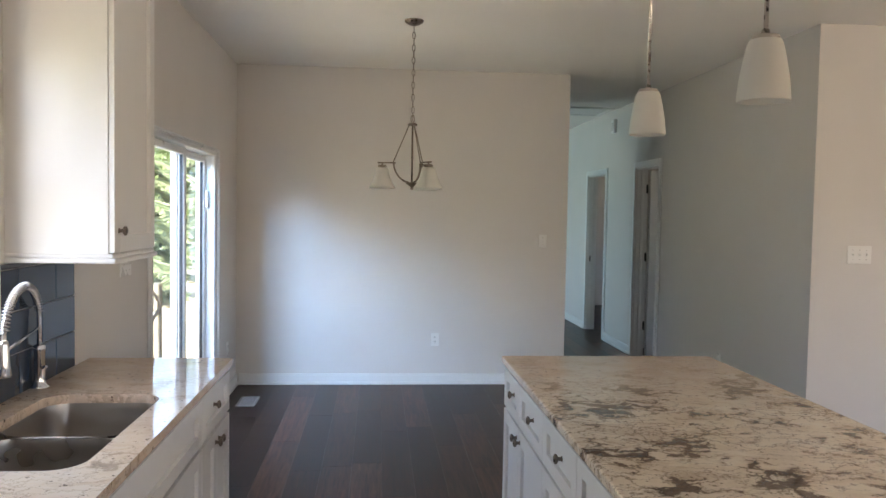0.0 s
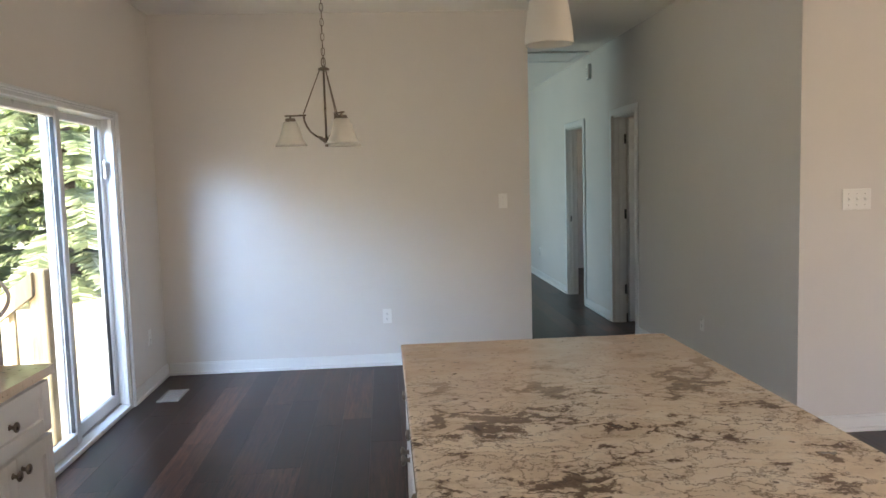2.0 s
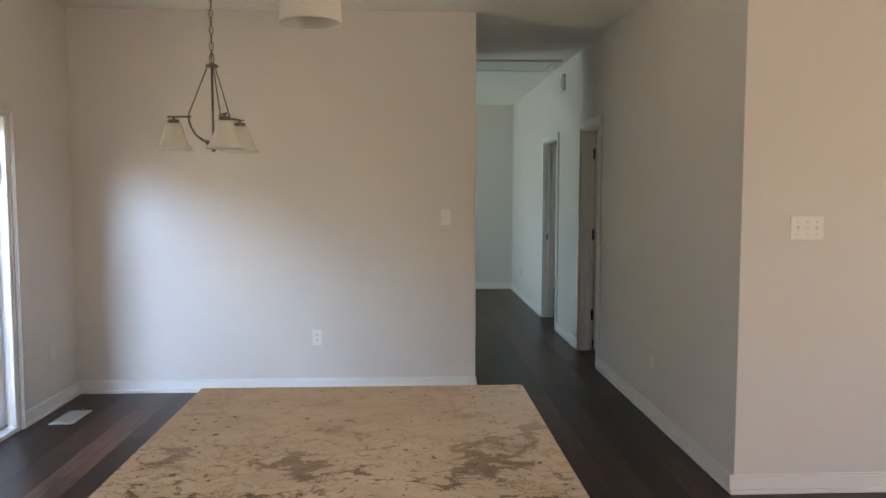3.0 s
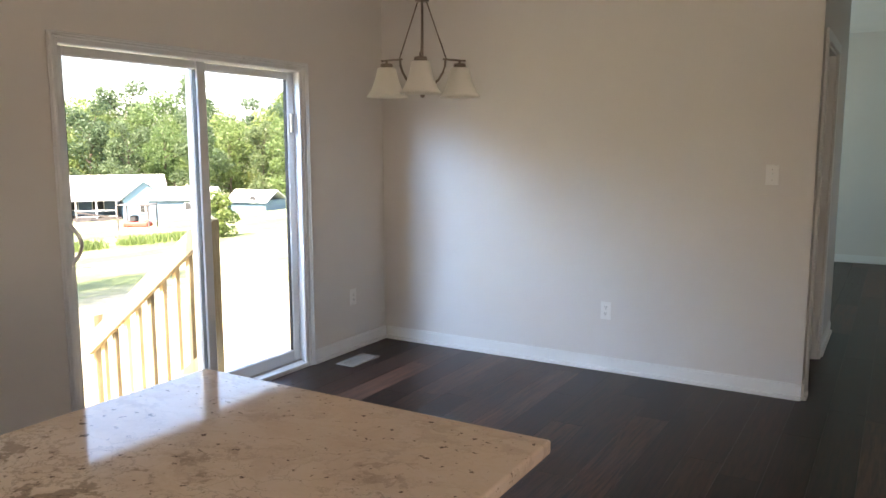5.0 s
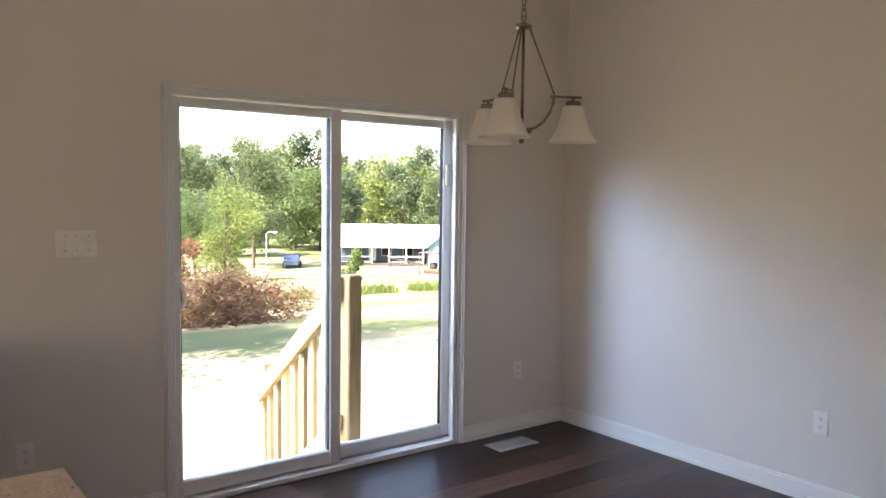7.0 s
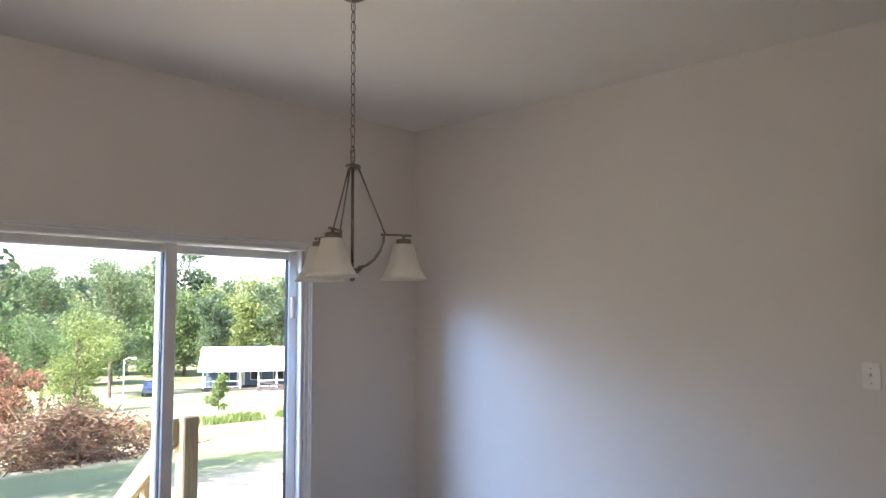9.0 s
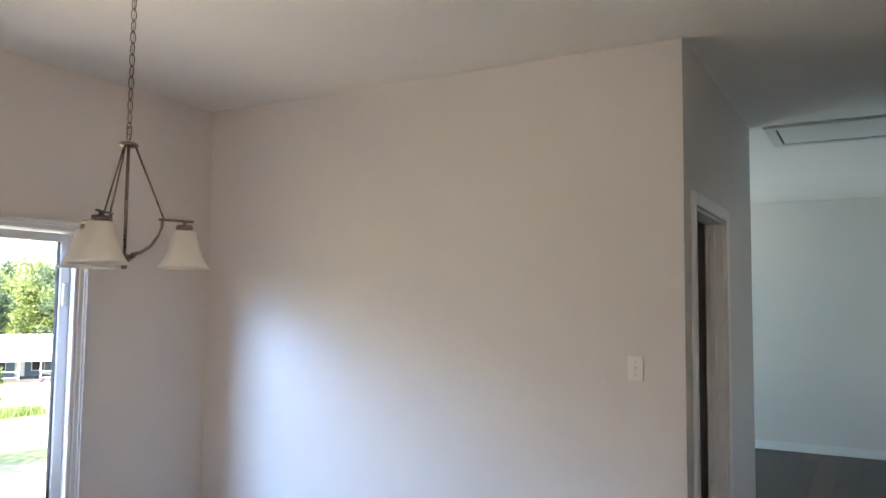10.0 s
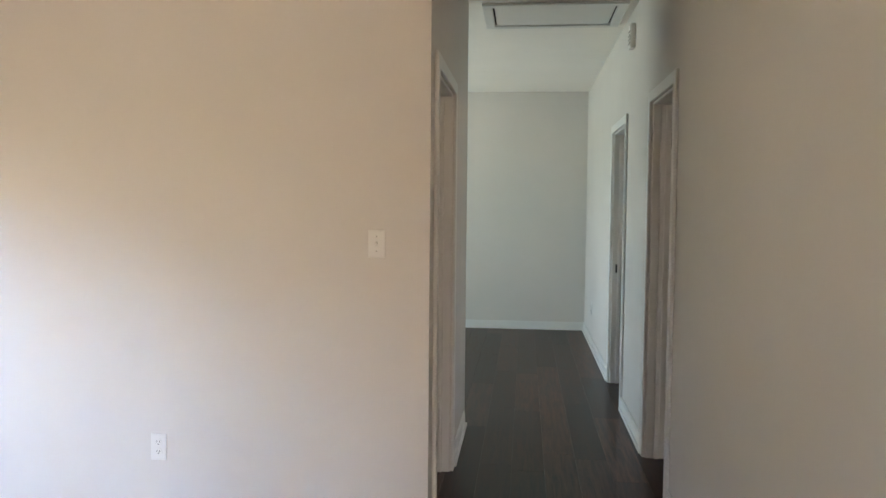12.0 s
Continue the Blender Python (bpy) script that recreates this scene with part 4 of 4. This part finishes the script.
def tree(name, h, spread, count, size, seed, leafm, label, category="tree", trunk_share=0.3):
    rnd = random.Random(seed)
    e = empty(name, (0, 0, -100))
    tagged(e, label, category)
    bm = tube([(0, 0, -0.3), (0.02 * h * rnd.uniform(-1, 1), 0.02 * h * rnd.uniform(-1, 1), h * 0.35), (0.03 * h * rnd.uniform(-1, 1), 0.03 * h * rnd.uniform(-1, 1), h * 0.8)], 0.015 * h, 8, r1=0.004 * h)
    lb = bmesh.new()
    blobs = max(6, int(9 + spread))
    for i in range(blobs):
        a = rnd.uniform(0, 6.28)
        hz = h * (trunk_share + (0.95 - trunk_share) * (i + 0.5) / blobs)
        w = spread * (1 - abs((hz / h - 0.55)) * 1.15) * rnd.uniform(0.35, 0.85)
        c = (w * math.cos(a), w * math.sin(a), hz)
        tube([(0, 0, hz * 0.75), (c[0] * 0.5, c[1] * 0.5, hz * 0.86), c], 0.008 * h, 5, bm, r1=0.002 * h)
        rr = spread * rnd.uniform(0.28, 0.48)
        leaves(lb, c, (rr, rr, rr * 0.75), count // blobs, size, rnd)
    leaves(lb, (0, 0, h * 0.62), (spread * 0.5, spread * 0.5, h * 0.3), count // 4, size, rnd)
    part("trunk", bm, TRUNKM, e)
    part("crown", lb, leafm, e, "dense crown of small leaves")
    return e


def put(ob, x, y, s=1.0, rz=0.0, first=False, dz=0.0):
    m = Matrix.Translation((x, y, gz(x, y) + dz)) @ pose(0, 0, 0, 0, 0, rz)
    if first:
        ob.matrix_basis = m @ Matrix.Diagonal((s, s, s, 1))
        return ob
    c = copy_thing(ob, m)
    c.scale = (s, s, s)
    return c


def polar(eye, way, d):
    return eye[0] + way[0] * d, eye[1] + way[1] * d


EA, EB = (2.06, 1.97), (2.11, 2.49)
protos = [tree("tree", 12, 4.6, 4200, 0.19, 11, LEAF, "leafy green deciduous tree at the edge of the lawn", trunk_share=0.12),
          tree("tree", 13, 4.2, 4200, 0.19, 12, LEAF2, "tall dark green tree at the edge of the lawn", trunk_share=0.12),
          tree("tree", 11, 5.2, 4200, 0.2, 13, LEAF, "broad light green tree at the edge of the lawn", trunk_share=0.1)]
rt = random.Random(5)
used = set()
for row, (d0, lo, hi, step) in enumerate(((108, 100, 176, 2.3), (122, 100, 176, 2.2), (138, 100, 176, 2.2))):
    az = lo
    while az < hi:
        a = radians(az)
        d = d0 + rt.uniform(-7, 7)
        k = rt.randrange(3)
        x, y = 2 + d * math.cos(a), 2 + d * math.sin(a)
        put(protos[k], x, y, rt.uniform(0.8, 1.12) * (0.95, 1.15, 1.45)[row], rt.uniform(0, 360), k not in used)
        used.add(k)
        az += step * rt.uniform(0.8, 1.2)
# large trees nearer the brush pile
big = tree("tree", 15, 5.0, 11000, 0.14, 21, LEAF2, "large dark leafy tree behind the brush pile")
put(big, *polar(EB, (-0.92, 0.40), 86), 0.95, 10, True)
put(big, *polar(EB, (-0.945, 0.335), 70), 0.8, 120)
mid_t = tree("tree", 7, 3.2, 11000, 0.075, 22, LEAF, "bushy green tree behind the brush pile", trunk_share=0.12)
put(mid_t, *polar((2.2, 2.86), (-0.93, 0.36), 40), 0.75, 0, True)
put(mid_t, *polar((2.2, 2.86), (-0.955, 0.295), 36), 0.75, 70)
put(mid_t, *polar((2.2, 2.86), (-0.97, 0.24), 38), 0.85, 200)
redb = tree("shrub", 3.2, 1.6, 4500, 0.055, 23, REDLEAF, "reddish dying shrub beside the brush pile", "shrub", 0.15)
put(redb, *polar((2.2, 2.86), (-0.957, 0.285), 25), 0.95, 0, True)
near = tree("tree", 9, 4.0, 12000, 0.08, 24, LEAF2, "shady tree whose branches hang into view", trunk_share=0.3)
put(near, -10.2, 3.9, 1.05, 40, True)
put(near, -15.0, 0.5, 1.1, 160)
# trees up the hill seen along the house wall
side_t = tree("tree", 9, 3.4, 12000, 0.075, 25, LEAF, "green tree on the slope beside the house", trunk_share=0.15)
put(side_t, -11, 29, 1.1, 100, True)
put(side_t, -6.5, 33, 1.1, 220)
put(side_t, -15, 38, 1.1, 20)
put(side_t, -21, 45, 1.1, 300)


def conifer(h, spread, seed, label):
    """Layered spruce: whorls of drooping branches, each feathered with flat sprays."""
    rnd = random.Random(seed)
    e = empty("conifer", (0, 0, -100))
    tagged(e, label, "conifer")
    part("trunk", tube([(0, 0, -0.4), (0, 0, h * 0.5), (0.03, 0.02, h * 0.97)], 0.017 * h, 8, r1=0.004 * h), TRUNKM, e)
    wood_bm, needles = bmesh.new(), bmesh.new()
    z = 0.35
    while z < h * 0.98:
        reach = spread * (1 - z / h) ** 0.8 + 0.12
        n = rnd.randint(6, 8)
        a0 = rnd.uniform(0, 6.28)
        for i in range(n):
            a = a0 + 6.283 * i / n + rnd.uniform(-0.25, 0.25)
            r = reach * rnd.uniform(0.75, 1.1)
            u = Vector((math.cos(a), math.sin(a), 0))
            side = Vector((-u.y, u.x, 0))
            pts = [u * (r * k) + Vector((0, 0, z + 0.10 * r * math.sin(k * 2.2) - 0.32 * r * k * k)) for k in (0.0, 0.35, 0.7, 1.0)]
            tube(pts, 0.012 + 0.008 * r, 3, wood_bm, r1=0.004)
            m = int(30 + 90 * r)
            for j in range(m):
                k = rnd.uniform(0.12, 1.0)
                c = u * (r * k) + Vector((0, 0, z + 0.10 * r * math.sin(k * 2.2) - 0.32 * r * k * k))
                sgn = rnd.choice((-1, 1))
                l = (0.12 + 0.20 * r * (1 - 0.6 * k)) * rnd.uniform(0.5, 1.0)
                tip = c + side * (sgn * l) + u * (l * 0.55) + Vector((0, 0, -l * rnd.uniform(0.1, 0.5)))
                w = u * (0.016 + 0.026 * rnd.random()) + Vector((0, 0, rnd.uniform(-0.04, 0.04)))
                v = [needles.verts.new(q) for q in (c - w, c + w, tip + w * 0.5, tip - w * 0.6)]
                needles.faces.new(v)
        z += (0.27 + 0.02 * h) * rnd.uniform(0.8, 1.2)
    part("branches", wood_bm, TRUNKM, e)
    part("crown", needles, NEEDLE, e, "layered drooping sprays of blue-green needles")
    return e


spruce = conifer(9.5, 2.7, 31, "blue-green layered spruce on the lawn beside the house")
put(spruce, -6.4, 17.6, 1.0, 0, True)
put(spruce, -9.6, 20.5, 1.15, 77)
put(spruce, -5.0, 25.0, 1.1, 150)
# Extra copy added out of view, to cast a band of shade on the lawn.
put(near, -13.2, 3.2, 1.0, 290)
bush = tree("shrub", 2.0, 0.95, 2200, 0.07, 26, LEAF, "round green shrub on the open lawn", "shrub", 0.08)
put(bush, *polar(EA, (-0.731, 0.673), 33), 0.95, 0, True)
sap = tree("shrub", 2.4, 0.8, 1300, 0.08, 27, LEAF, "thin young tree on the open lawn", "young tree", 0.15)
put(sap, *polar(EA, (-0.847, 0.519), 42), 0.85, 0, True)


def tall_grass(p, q, width, count, seed, label):
    """A ragged strip of uncut grass between two points of the lawn."""
    rnd = random.Random(seed)
    bm = bmesh.new()
    p, q = Vector(p), Vector(q)
    side = Vector((-(q - p).y, (q - p).x)).normalized()
    for _ in range(count):
        k = rnd.random()
        if math.sin(k * 21 + seed) + math.sin(k * 47) < -0.7:
            continue
        c = p + (q - p) * k + side * rnd.gauss(0, width)
        z = gz(c.x, c.y)
        a = rnd.uniform(0, 6.28)
        w = Vector((math.cos(a), math.sin(a), 0)) * rnd.uniform(0.02, 0.05)
        h = rnd.uniform(0.18, 0.5)
        base = Vector((c.x, c.y, z - 0.03))
        tip = base + Vector((rnd.gauss(0, 0.1), rnd.gauss(0, 0.1), h))
        bm.faces.new([bm.verts.new(v) for v in (base - w, base + w, tip)])
    ob = part("tall_grass", bm, LEAF)
    tagged(ob, label, "grass", kind="stuff")


tall_grass((-27.5, 13.5), (-23.0, 25.0), 0.55, 5200, 3, "ragged strip of uncut yellow-green grass")
tall_grass((-22.5, 9.5), (-21.0, 13.0), 0.9, 2600, 5, "ragged green grass beside the brush pile")


def wooden_pole(x, y, h):
    e = empty("wooden_pole", (x, y, gz(x, y)))
    tagged(e, "slim weathered wooden pole standing on the lawn", "pole")
    part("pole", lathe([(0.06, -0.3), (0.055, h * 0.5), (0.045, h - 0.02), (0.03, h)], 10), PINE, e)
    part("bracket", box(-0.09, 0.09, -0.03, 0.03, h - 0.35, h - 0.28, 0.005), STEEL, e)


wooden_pole(-10.6, 16.6, 3.9)


def brush_pile(x, y):
    rnd = random.Random(8)
    e = empty("brush_pile", (x, y, gz(x, y)))
    tagged(e, "heap of cut dry reddish branches on the lawn", "brush pile")
    bm = bmesh.new()
    for _ in range(900):
        a = rnd.uniform(0, 6.28)
        r = abs(rnd.gauss(0, 0.5))
        c = Vector((r * math.cos(a) * 1.6, r * math.sin(a) * 2.8, rnd.uniform(0, 1.35) * max(0.0, 1 - r * 0.75)))
        d = Vector((rnd.gauss(0, 1), rnd.gauss(0, 1), rnd.gauss(0.1, 0.45))).normalized()
        l = rnd.uniform(0.3, 0.9)
        tube([c - d * l, c + Vector((rnd.uniform(-.08, .08), rnd.uniform(-.08, .08), rnd.uniform(-.05, .1))), c + d * l], rnd.uniform(0.008, 0.022), 3, bm, r1=0.004)
    tagged(part("branches", bm, TWIG, e), kind="stuff")
    lb = bmesh.new()
    leaves(lb, (0, 0, 0.55), (1.4, 2.5, 0.65), 2600, 0.05, rnd)
    tagged(part("dead_leaves", lb, REDLEAF, e), kind="stuff")


brush_pile(*polar(EB, (-0.915, 0.372), 20.5))


def gable_roof(x0, x1, y0, y1, zr, ze, thick=0.16):
    """Ridge along x in the middle of y0..y1."""
    bm = bmesh.new()
    ym = (y0 + y1) / 2
    pr = [(y1, ze), (ym, zr), (y0, ze), (y0, ze - thick), (ym, zr - thick), (y1, ze - thick)]
    a = [bm.verts.new((x0, y, z)) for y, z in pr]
    b = [bm.verts.new((x1, y, z)) for y, z in pr]
    for i in range(6):
        bm.faces.new((a[i], b[i], b[(i + 1) % 6], a[(i + 1) % 6]))
    for q in (a, b):
        bm.faces.new((q[0], q[1], q[4], q[5]))
        bm.faces.new((q[1], q[2], q[3], q[4]))
    bmesh.ops.recalc_face_normals(bm, faces=bm.faces[:])
    return bm


def gable_wall(y0, y1, z0, ze, zr, x0, x1):
    """Five-sided end wall between the planes x0 and x1."""
    bm = bmesh.new()
    pr = [(y0, z0), (y1, z0), (y1, ze), ((y0 + y1) / 2, zr), (y0, ze)]
    a = [bm.verts.new((x0, y, z)) for y, z in pr]
    b = [bm.verts.new((x1, y, z)) for y, z in pr]
    bm.faces.new(a)
    bm.faces.new(b[::-1])
    for i in range(5):
        bm.faces.new((a[i], b[i], b[(i + 1) % 5], a[(i + 1) % 5]))
    bmesh.ops.recalc_face_normals(bm, faces=bm.faces[:])
    return bm


def far_house():
    """Long low house with a front gable wing and a recessed porch; +y is its front."""
    d = 90.0
    gx, gy = 2.06 - 0.775 * d, 2.55 + 0.628 * d
    e = empty("house", (gx, gy, -6.75), math.degrees(math.atan2(-0.82, -0.57)))
    tagged(e, "low pale house with a white metal roof and porch", "house")
    L, W, h, rz = 15.0, 9.0, 2.45, 4.75
    part("foundation", box(0.1, L - 0.1, -W, -0.1, -1.2, 0.12), GROUT, e)
    # Siding darker than the gables, so the porch's shade is put into its colour.
    part("wall", box(0.05, L - 0.05, -W, -3.8, 0.1, h), SIDINGB, e)
    part("roof", gable_roof(-0.4, L + 0.5, -W - 0.4, 0.45, rz, h - 0.1), ROOFW, e)
    for x in (0.0, L - 0.12):
        part("gable", gable_wall(-W + 0.1, -0.1, h - 0.25, h - 0.2, rz - 0.18, x, x + 0.12), SIDING, e)
    # front wing, its gable facing forward
    ww = 4.5
    wing = part("wing_wall", box(0.15, ww - 0.15, -3.8, 2.0, -1.2, h), SIDINGL, e, "pale blue siding")
    g = part("wing_gable", gable_wall(-ww + 0.15, -0.15, h - 0.4, h, 4.2, 1.9, 2.02), SIDINGL, e, "pale blue siding")
    g.matrix_basis = Matrix(((0, -1, 0, 0), (1, 0, 0, 0), (0, 0, 1, 0), (0, 0, 0, 1)))
    r = part("wing_roof", gable_roof(-4.5, 2.35, -ww - 0.35, 0.35, 4.45, h - 0.05), ROOFW, e)
    r.matrix_basis = Matrix(((0, -1, 0, 0), (1, 0, 0, 0), (0, 0, 1, 0), (0, 0, 0, 1)))
    for x0, x1, z0, z1, y in ((1.7, 2.7, 0.95, 2.0, 2.0),):
        w = part("window", box(x0, x1, y, y + 0.05, z0, z1), DARK, e)
        part("frame", box(x0 - 0.1, x0, y, y + 0.09, z0 - 0.1, z1 + 0.1), TRIM, w)
        part("frame", box(x1, x1 + 0.1, y, y + 0.09, z0 - 0.1, z1 + 0.1), TRIM, w)
        part("frame", box(x0, x1, y, y + 0.09, z1, z1 + 0.1), TRIM, w)
        part("frame", box(x0, x1, y, y + 0.09, z0 - 0.1, z0), TRIM, w)
        part("mullion", box((x0 + x1) / 2 - 0.04, (x0 + x1) / 2 + 0.04, y + 0.05, y + 0.08, z0, z1), TRIM, w)
    # porch
    part("porch_floor", box(ww, L, -3.8, 0.2, 0.1, 0.35), DKWOOD, e)
    for i in range(6):
        x = ww + 0.4 + i * (L - ww - 0.6) / 5
        part("porch_post", box(x, x + 0.16, 0.0, 0.16, 0.35, h - 0.1), TRIM, e)
        if i < 5 and i != 2:
            part("porch_rail", box(x + 0.16, x + (L - ww - 0.6) / 5, 0.05, 0.11, 1.1, 1.18), TRIM, e)
            part("porch_rail", box(x + 0.16, x + (L - ww - 0.6) / 5, 0.05, 0.11, 0.5, 0.56), TRIM, e)
    for x in (6.2, 8.8, 12.4):
        w = part("window", box(x, x + 1.1, -3.8, -3.75, 1.0, 2.1), DARK, e)
        part("frame", box(x - 0.08, x + 1.18, -3.8, -3.77, 0.92, 2.18), TRIM, w)
    part("door", box(10.6, 11.5, -3.8, -3.74, 0.36, 2.3), TRIM, e)
    # ramp down from the porch, with rails
    for k, y in enumerate((0.5, 1.6)):
        part("ramp_rail", tube([(9.0, y, 1.1), (4.9, y, 0.35)], 0.05, 6), DKWOOD, e)
        for j in range(4):
            x = 9.0 - j * 1.3
            part("ramp_post", box(x - 0.05, x + 0.05, y - 0.05, y + 0.05, -0.9, 1.1 - 0.18 * j * 1.3), DKWOOD, e)
    part("ramp", tube([(9.0, 1.05, 0.25), (4.9, 1.05, -0.4)], 0.45, 4), DKWOOD, e)


far_house()


def shed(x, y, rz, w, d, h):
    e = empty("shed", (x, y, gz(x, y)), rz)
    tagged(e, "small blue-grey outbuilding with a pale roof", "shed")
    part("wall", box(-w / 2, w / 2, -d / 2, d / 2, -0.3, h), SIDINGB, e)
    bm = bmesh.new()
    pr = [(-d / 2 - 0.3, h - 0.1), (0, h + 1.1), (d / 2 + 0.3, h - 0.1), (d / 2 + 0.3, h - 0.2), (0, h + 0.98), (-d / 2 - 0.3, h - 0.2)]
    a = [bm.verts.new((-w / 2 - 0.3, q, z)) for q, z in pr]
    b = [bm.verts.new((w / 2 + 0.3, q, z)) for q, z in pr]
    for i in range(6):
        bm.faces.new((a[i], b[i], b[(i + 1) % 6], a[(i + 1) % 6]))
    bm.faces.new(a)
    bm.faces.new(b[::-1])
    bmesh.ops.recalc_face_normals(bm, faces=bm.faces[:])
    part("roof", bm, ROOFW, e)
    win = part("window", box(0.4, 1.3, -d / 2 - 0.05, -d / 2, 1.0, 1.9), TRIM, e)
    part("pane", box(0.5, 1.2, -d / 2 - 0.07, -d / 2 - 0.05, 1.1, 1.8), DARK, win)


shed(*polar(EA, (-0.757, 0.65), 88), 35, 6.5, 4.5, 2.3)
shed(*polar(EA, (-0.70, 0.714), 90), 10, 5.0, 4.0, 1.3)


def car(x, y, rz):
    e = empty("car", (x, y, gz(x, y)), rz)
    tagged(e, "dark blue car parked on the far lawn", "car")
    bm = bmesh.new()
    side = [(-2.1, 0.35), (-2.1, 0.85), (-1.6, 0.98), (-1.0, 1.42), (0.5, 1.46), (1.1, 1.0), (1.95, 0.85), (2.1, 0.6), (2.1, 0.35)]
    a = [bm.verts.new((px, -0.85, z)) for px, z in side]
    b = [bm.verts.new((px, 0.85, z)) for px, z in side]
    bm.faces.new(a)
    bm.faces.new(b[::-1])
    for i in range(len(side)):
        j = (i + 1) % len(side)
        bm.faces.new((a[i], b[i], b[j], a[j]))
    bmesh.ops.recalc_face_normals(bm, faces=bm.faces[:])
    bmesh.ops.bevel(bm, geom=bm.edges[:], offset=0.06, segments=2, affect="EDGES")
    part("body", bm, CARP, e)
    for sy in (-0.86, 0.86):
        part("side_window", box(-0.95, 0.55, sy - 0.01, sy + 0.01, 1.02, 1.36), DARK, e)
        for sx in (-1.35, 1.3):
            w = part("wheel", lathe([(0.0001, -0.1), (0.2, -0.1), (0.31, -0.09), (0.33, 0), (0.31, 0.09), (0.2, 0.1), (0.0001, 0.1)], 18), TYRE, e, smooth=True)
            w.matrix_local = pose(sx, sy, 0.33, 90)


car(*polar(EB, (-0.893, 0.440), 88), 150)


def yard_pole(x, y):
    e = empty("yard_lamp", (x, y, gz(x, y)))
    tagged(e, "pale yard light pole on the far lawn", "yard lamp")
    part("pole", lathe([(0.07, -0.2), (0.05, 4.3)], 10), POLEM, e)
    part("arm", tube([(0, 0, 4.25), (0.2, 0.3, 4.45), (0.4, 0.6, 4.4)], 0.04, 6), POLEM, e)
    part("head", box(0.3, 0.55, 0.5, 0.85, 4.28, 4.42, 0.03), POLEM, e)


yard_pole(*polar((2.2, 2.86), (-0.911, 0.408), 72))


def mower(x, y):
    e = empty("lawn_mower", (x, y, gz(x, y)), 30)
    tagged(e, "red riding mower under a small canopy", "lawn mower")
    part("deck", box(-0.9, 0.9, -0.55, 0.55, 0.2, 0.55, 0.08), REDP, e)
    part("seat", box(-0.5, 0.0, -0.28, 0.28, 0.56, 1.0, 0.08), DARK, e)
    part("canopy", box(-1.2, 1.2, -0.9, 0.9, 1.75, 1.82, 0.03), DKWOOD, e)
    for sx in (-1.1, 1.1):
        for sy in (-0.8, 0.8):
            part("post", box(sx - 0.04, sx + 0.04, sy - 0.04, sy + 0.04, 0, 1.75), DKWOOD, e)


mower(*polar(EA, (-0.79, 0.603), 60))


# ---- pieces of walls and floors ----
def backsplash():
    y0, y1, z0, z1 = 0.5, 2.80, ZC + 0.001, 1.327
    e = tagged(part("backsplash", box(XW, XW + 0.004, y0, y1, z0, WIN_K[2] - 0.07), GROUT), "dark blue glazed tile backsplash behind the sink", "backsplash", kind="structure")
    part("backing", box(XW, XW + 0.004, WIN_K[1] + 0.07, y1, WIN_K[2] - 0.069, z1), GROUT, e)
    tw, thh, g = 0.298, 0.142, 0.004
    shared = {}
    z, row = z0 + 0.003, 0
    while z < z1 - 0.01:
        zt = min(z + thh, z1)
        y = y1 - (tw * 0.62 if row % 2 else tw)
        first = y
        y_hi = y1
        while y_hi > y0:
            lo = max(y0, y_hi - (tw * 0.6 if (row % 2 == 0 and y_hi == y1) else tw))
            if not (zt > WIN_K[2] - 0.07 and lo < WIN_K[1] + 0.07):
                key = (round(y_hi - lo, 3), round(zt - z, 3))
                if key not in shared:
                    shared[key] = mesh_of(box(0, 0.008, 0, key[0] - g, 0, key[1] - g, 0.0015), "tile", TILE)
                t = new("tile", shared[key])
                t.location = (XW + 0.003, lo, z)
                t.parent = e
            elif zt > WIN_K[2] - 0.07 and y_hi > WIN_K[1] + 0.09:
                lo2 = WIN_K[1] + 0.07
                t = part("tile", box(0, 0.008, 0, y_hi - lo2 - g, 0, zt - z - g, 0.0015), TILE, e)
                t.location = (XW + 0.003, lo2, z)
            y_hi = lo
        z = zt
        row += 1


backsplash()


def planks():
    rnd = random.Random(17)
    base = structure("floor", box(XW - TH + 0.02, XE + TH - 0.02, YS - TH + 0.02, YB + TH - 0.02, -0.12, -0.006), DARK, "dark brown wood-look plank floor", "floor")
    w, l = 0.178, 1.22
    shared = {}
    rest = bmesh.new()
    x = XW
    while x < XE:
        y = YS - rnd.uniform(0, l)
        while y < YB:
            y0, y1 = max(y, YS), min(y + l, YB)
            if y1 - y0 > 0.02:
                near_by = (x < 2.65 and 0.4 < y1 and y0 < YN) or (XH - 0.1 < x < 2.65 and y0 >= YN - 1.3)
                if near_by:
                    key = round(y1 - y0, 2)
                    if key not in shared:
                        shared[key] = mesh_of(box(0.0002, w - 0.0002, 0.0002, key - 0.0002, -0.006, 0.0, 0.0006), "plank", FLOORM)
                    p = new("plank", shared[key])
                    p.location = (x, y0, 0)
                    p.parent = base
                else:
                    vs = [rest.verts.new(c) for c in ((x + 0.001, y0 + 0.001, 0), (x + w - 0.001, y0 + 0.001, 0), (x + w - 0.001, y1 - 0.001, 0), (x + 0.001, y1 - 0.001, 0))]
                    rest.faces.new(vs)
            y += l
        x += w
    tagged(part("further_planks", rest, FLOORM, base), kind="stuff")


planks()
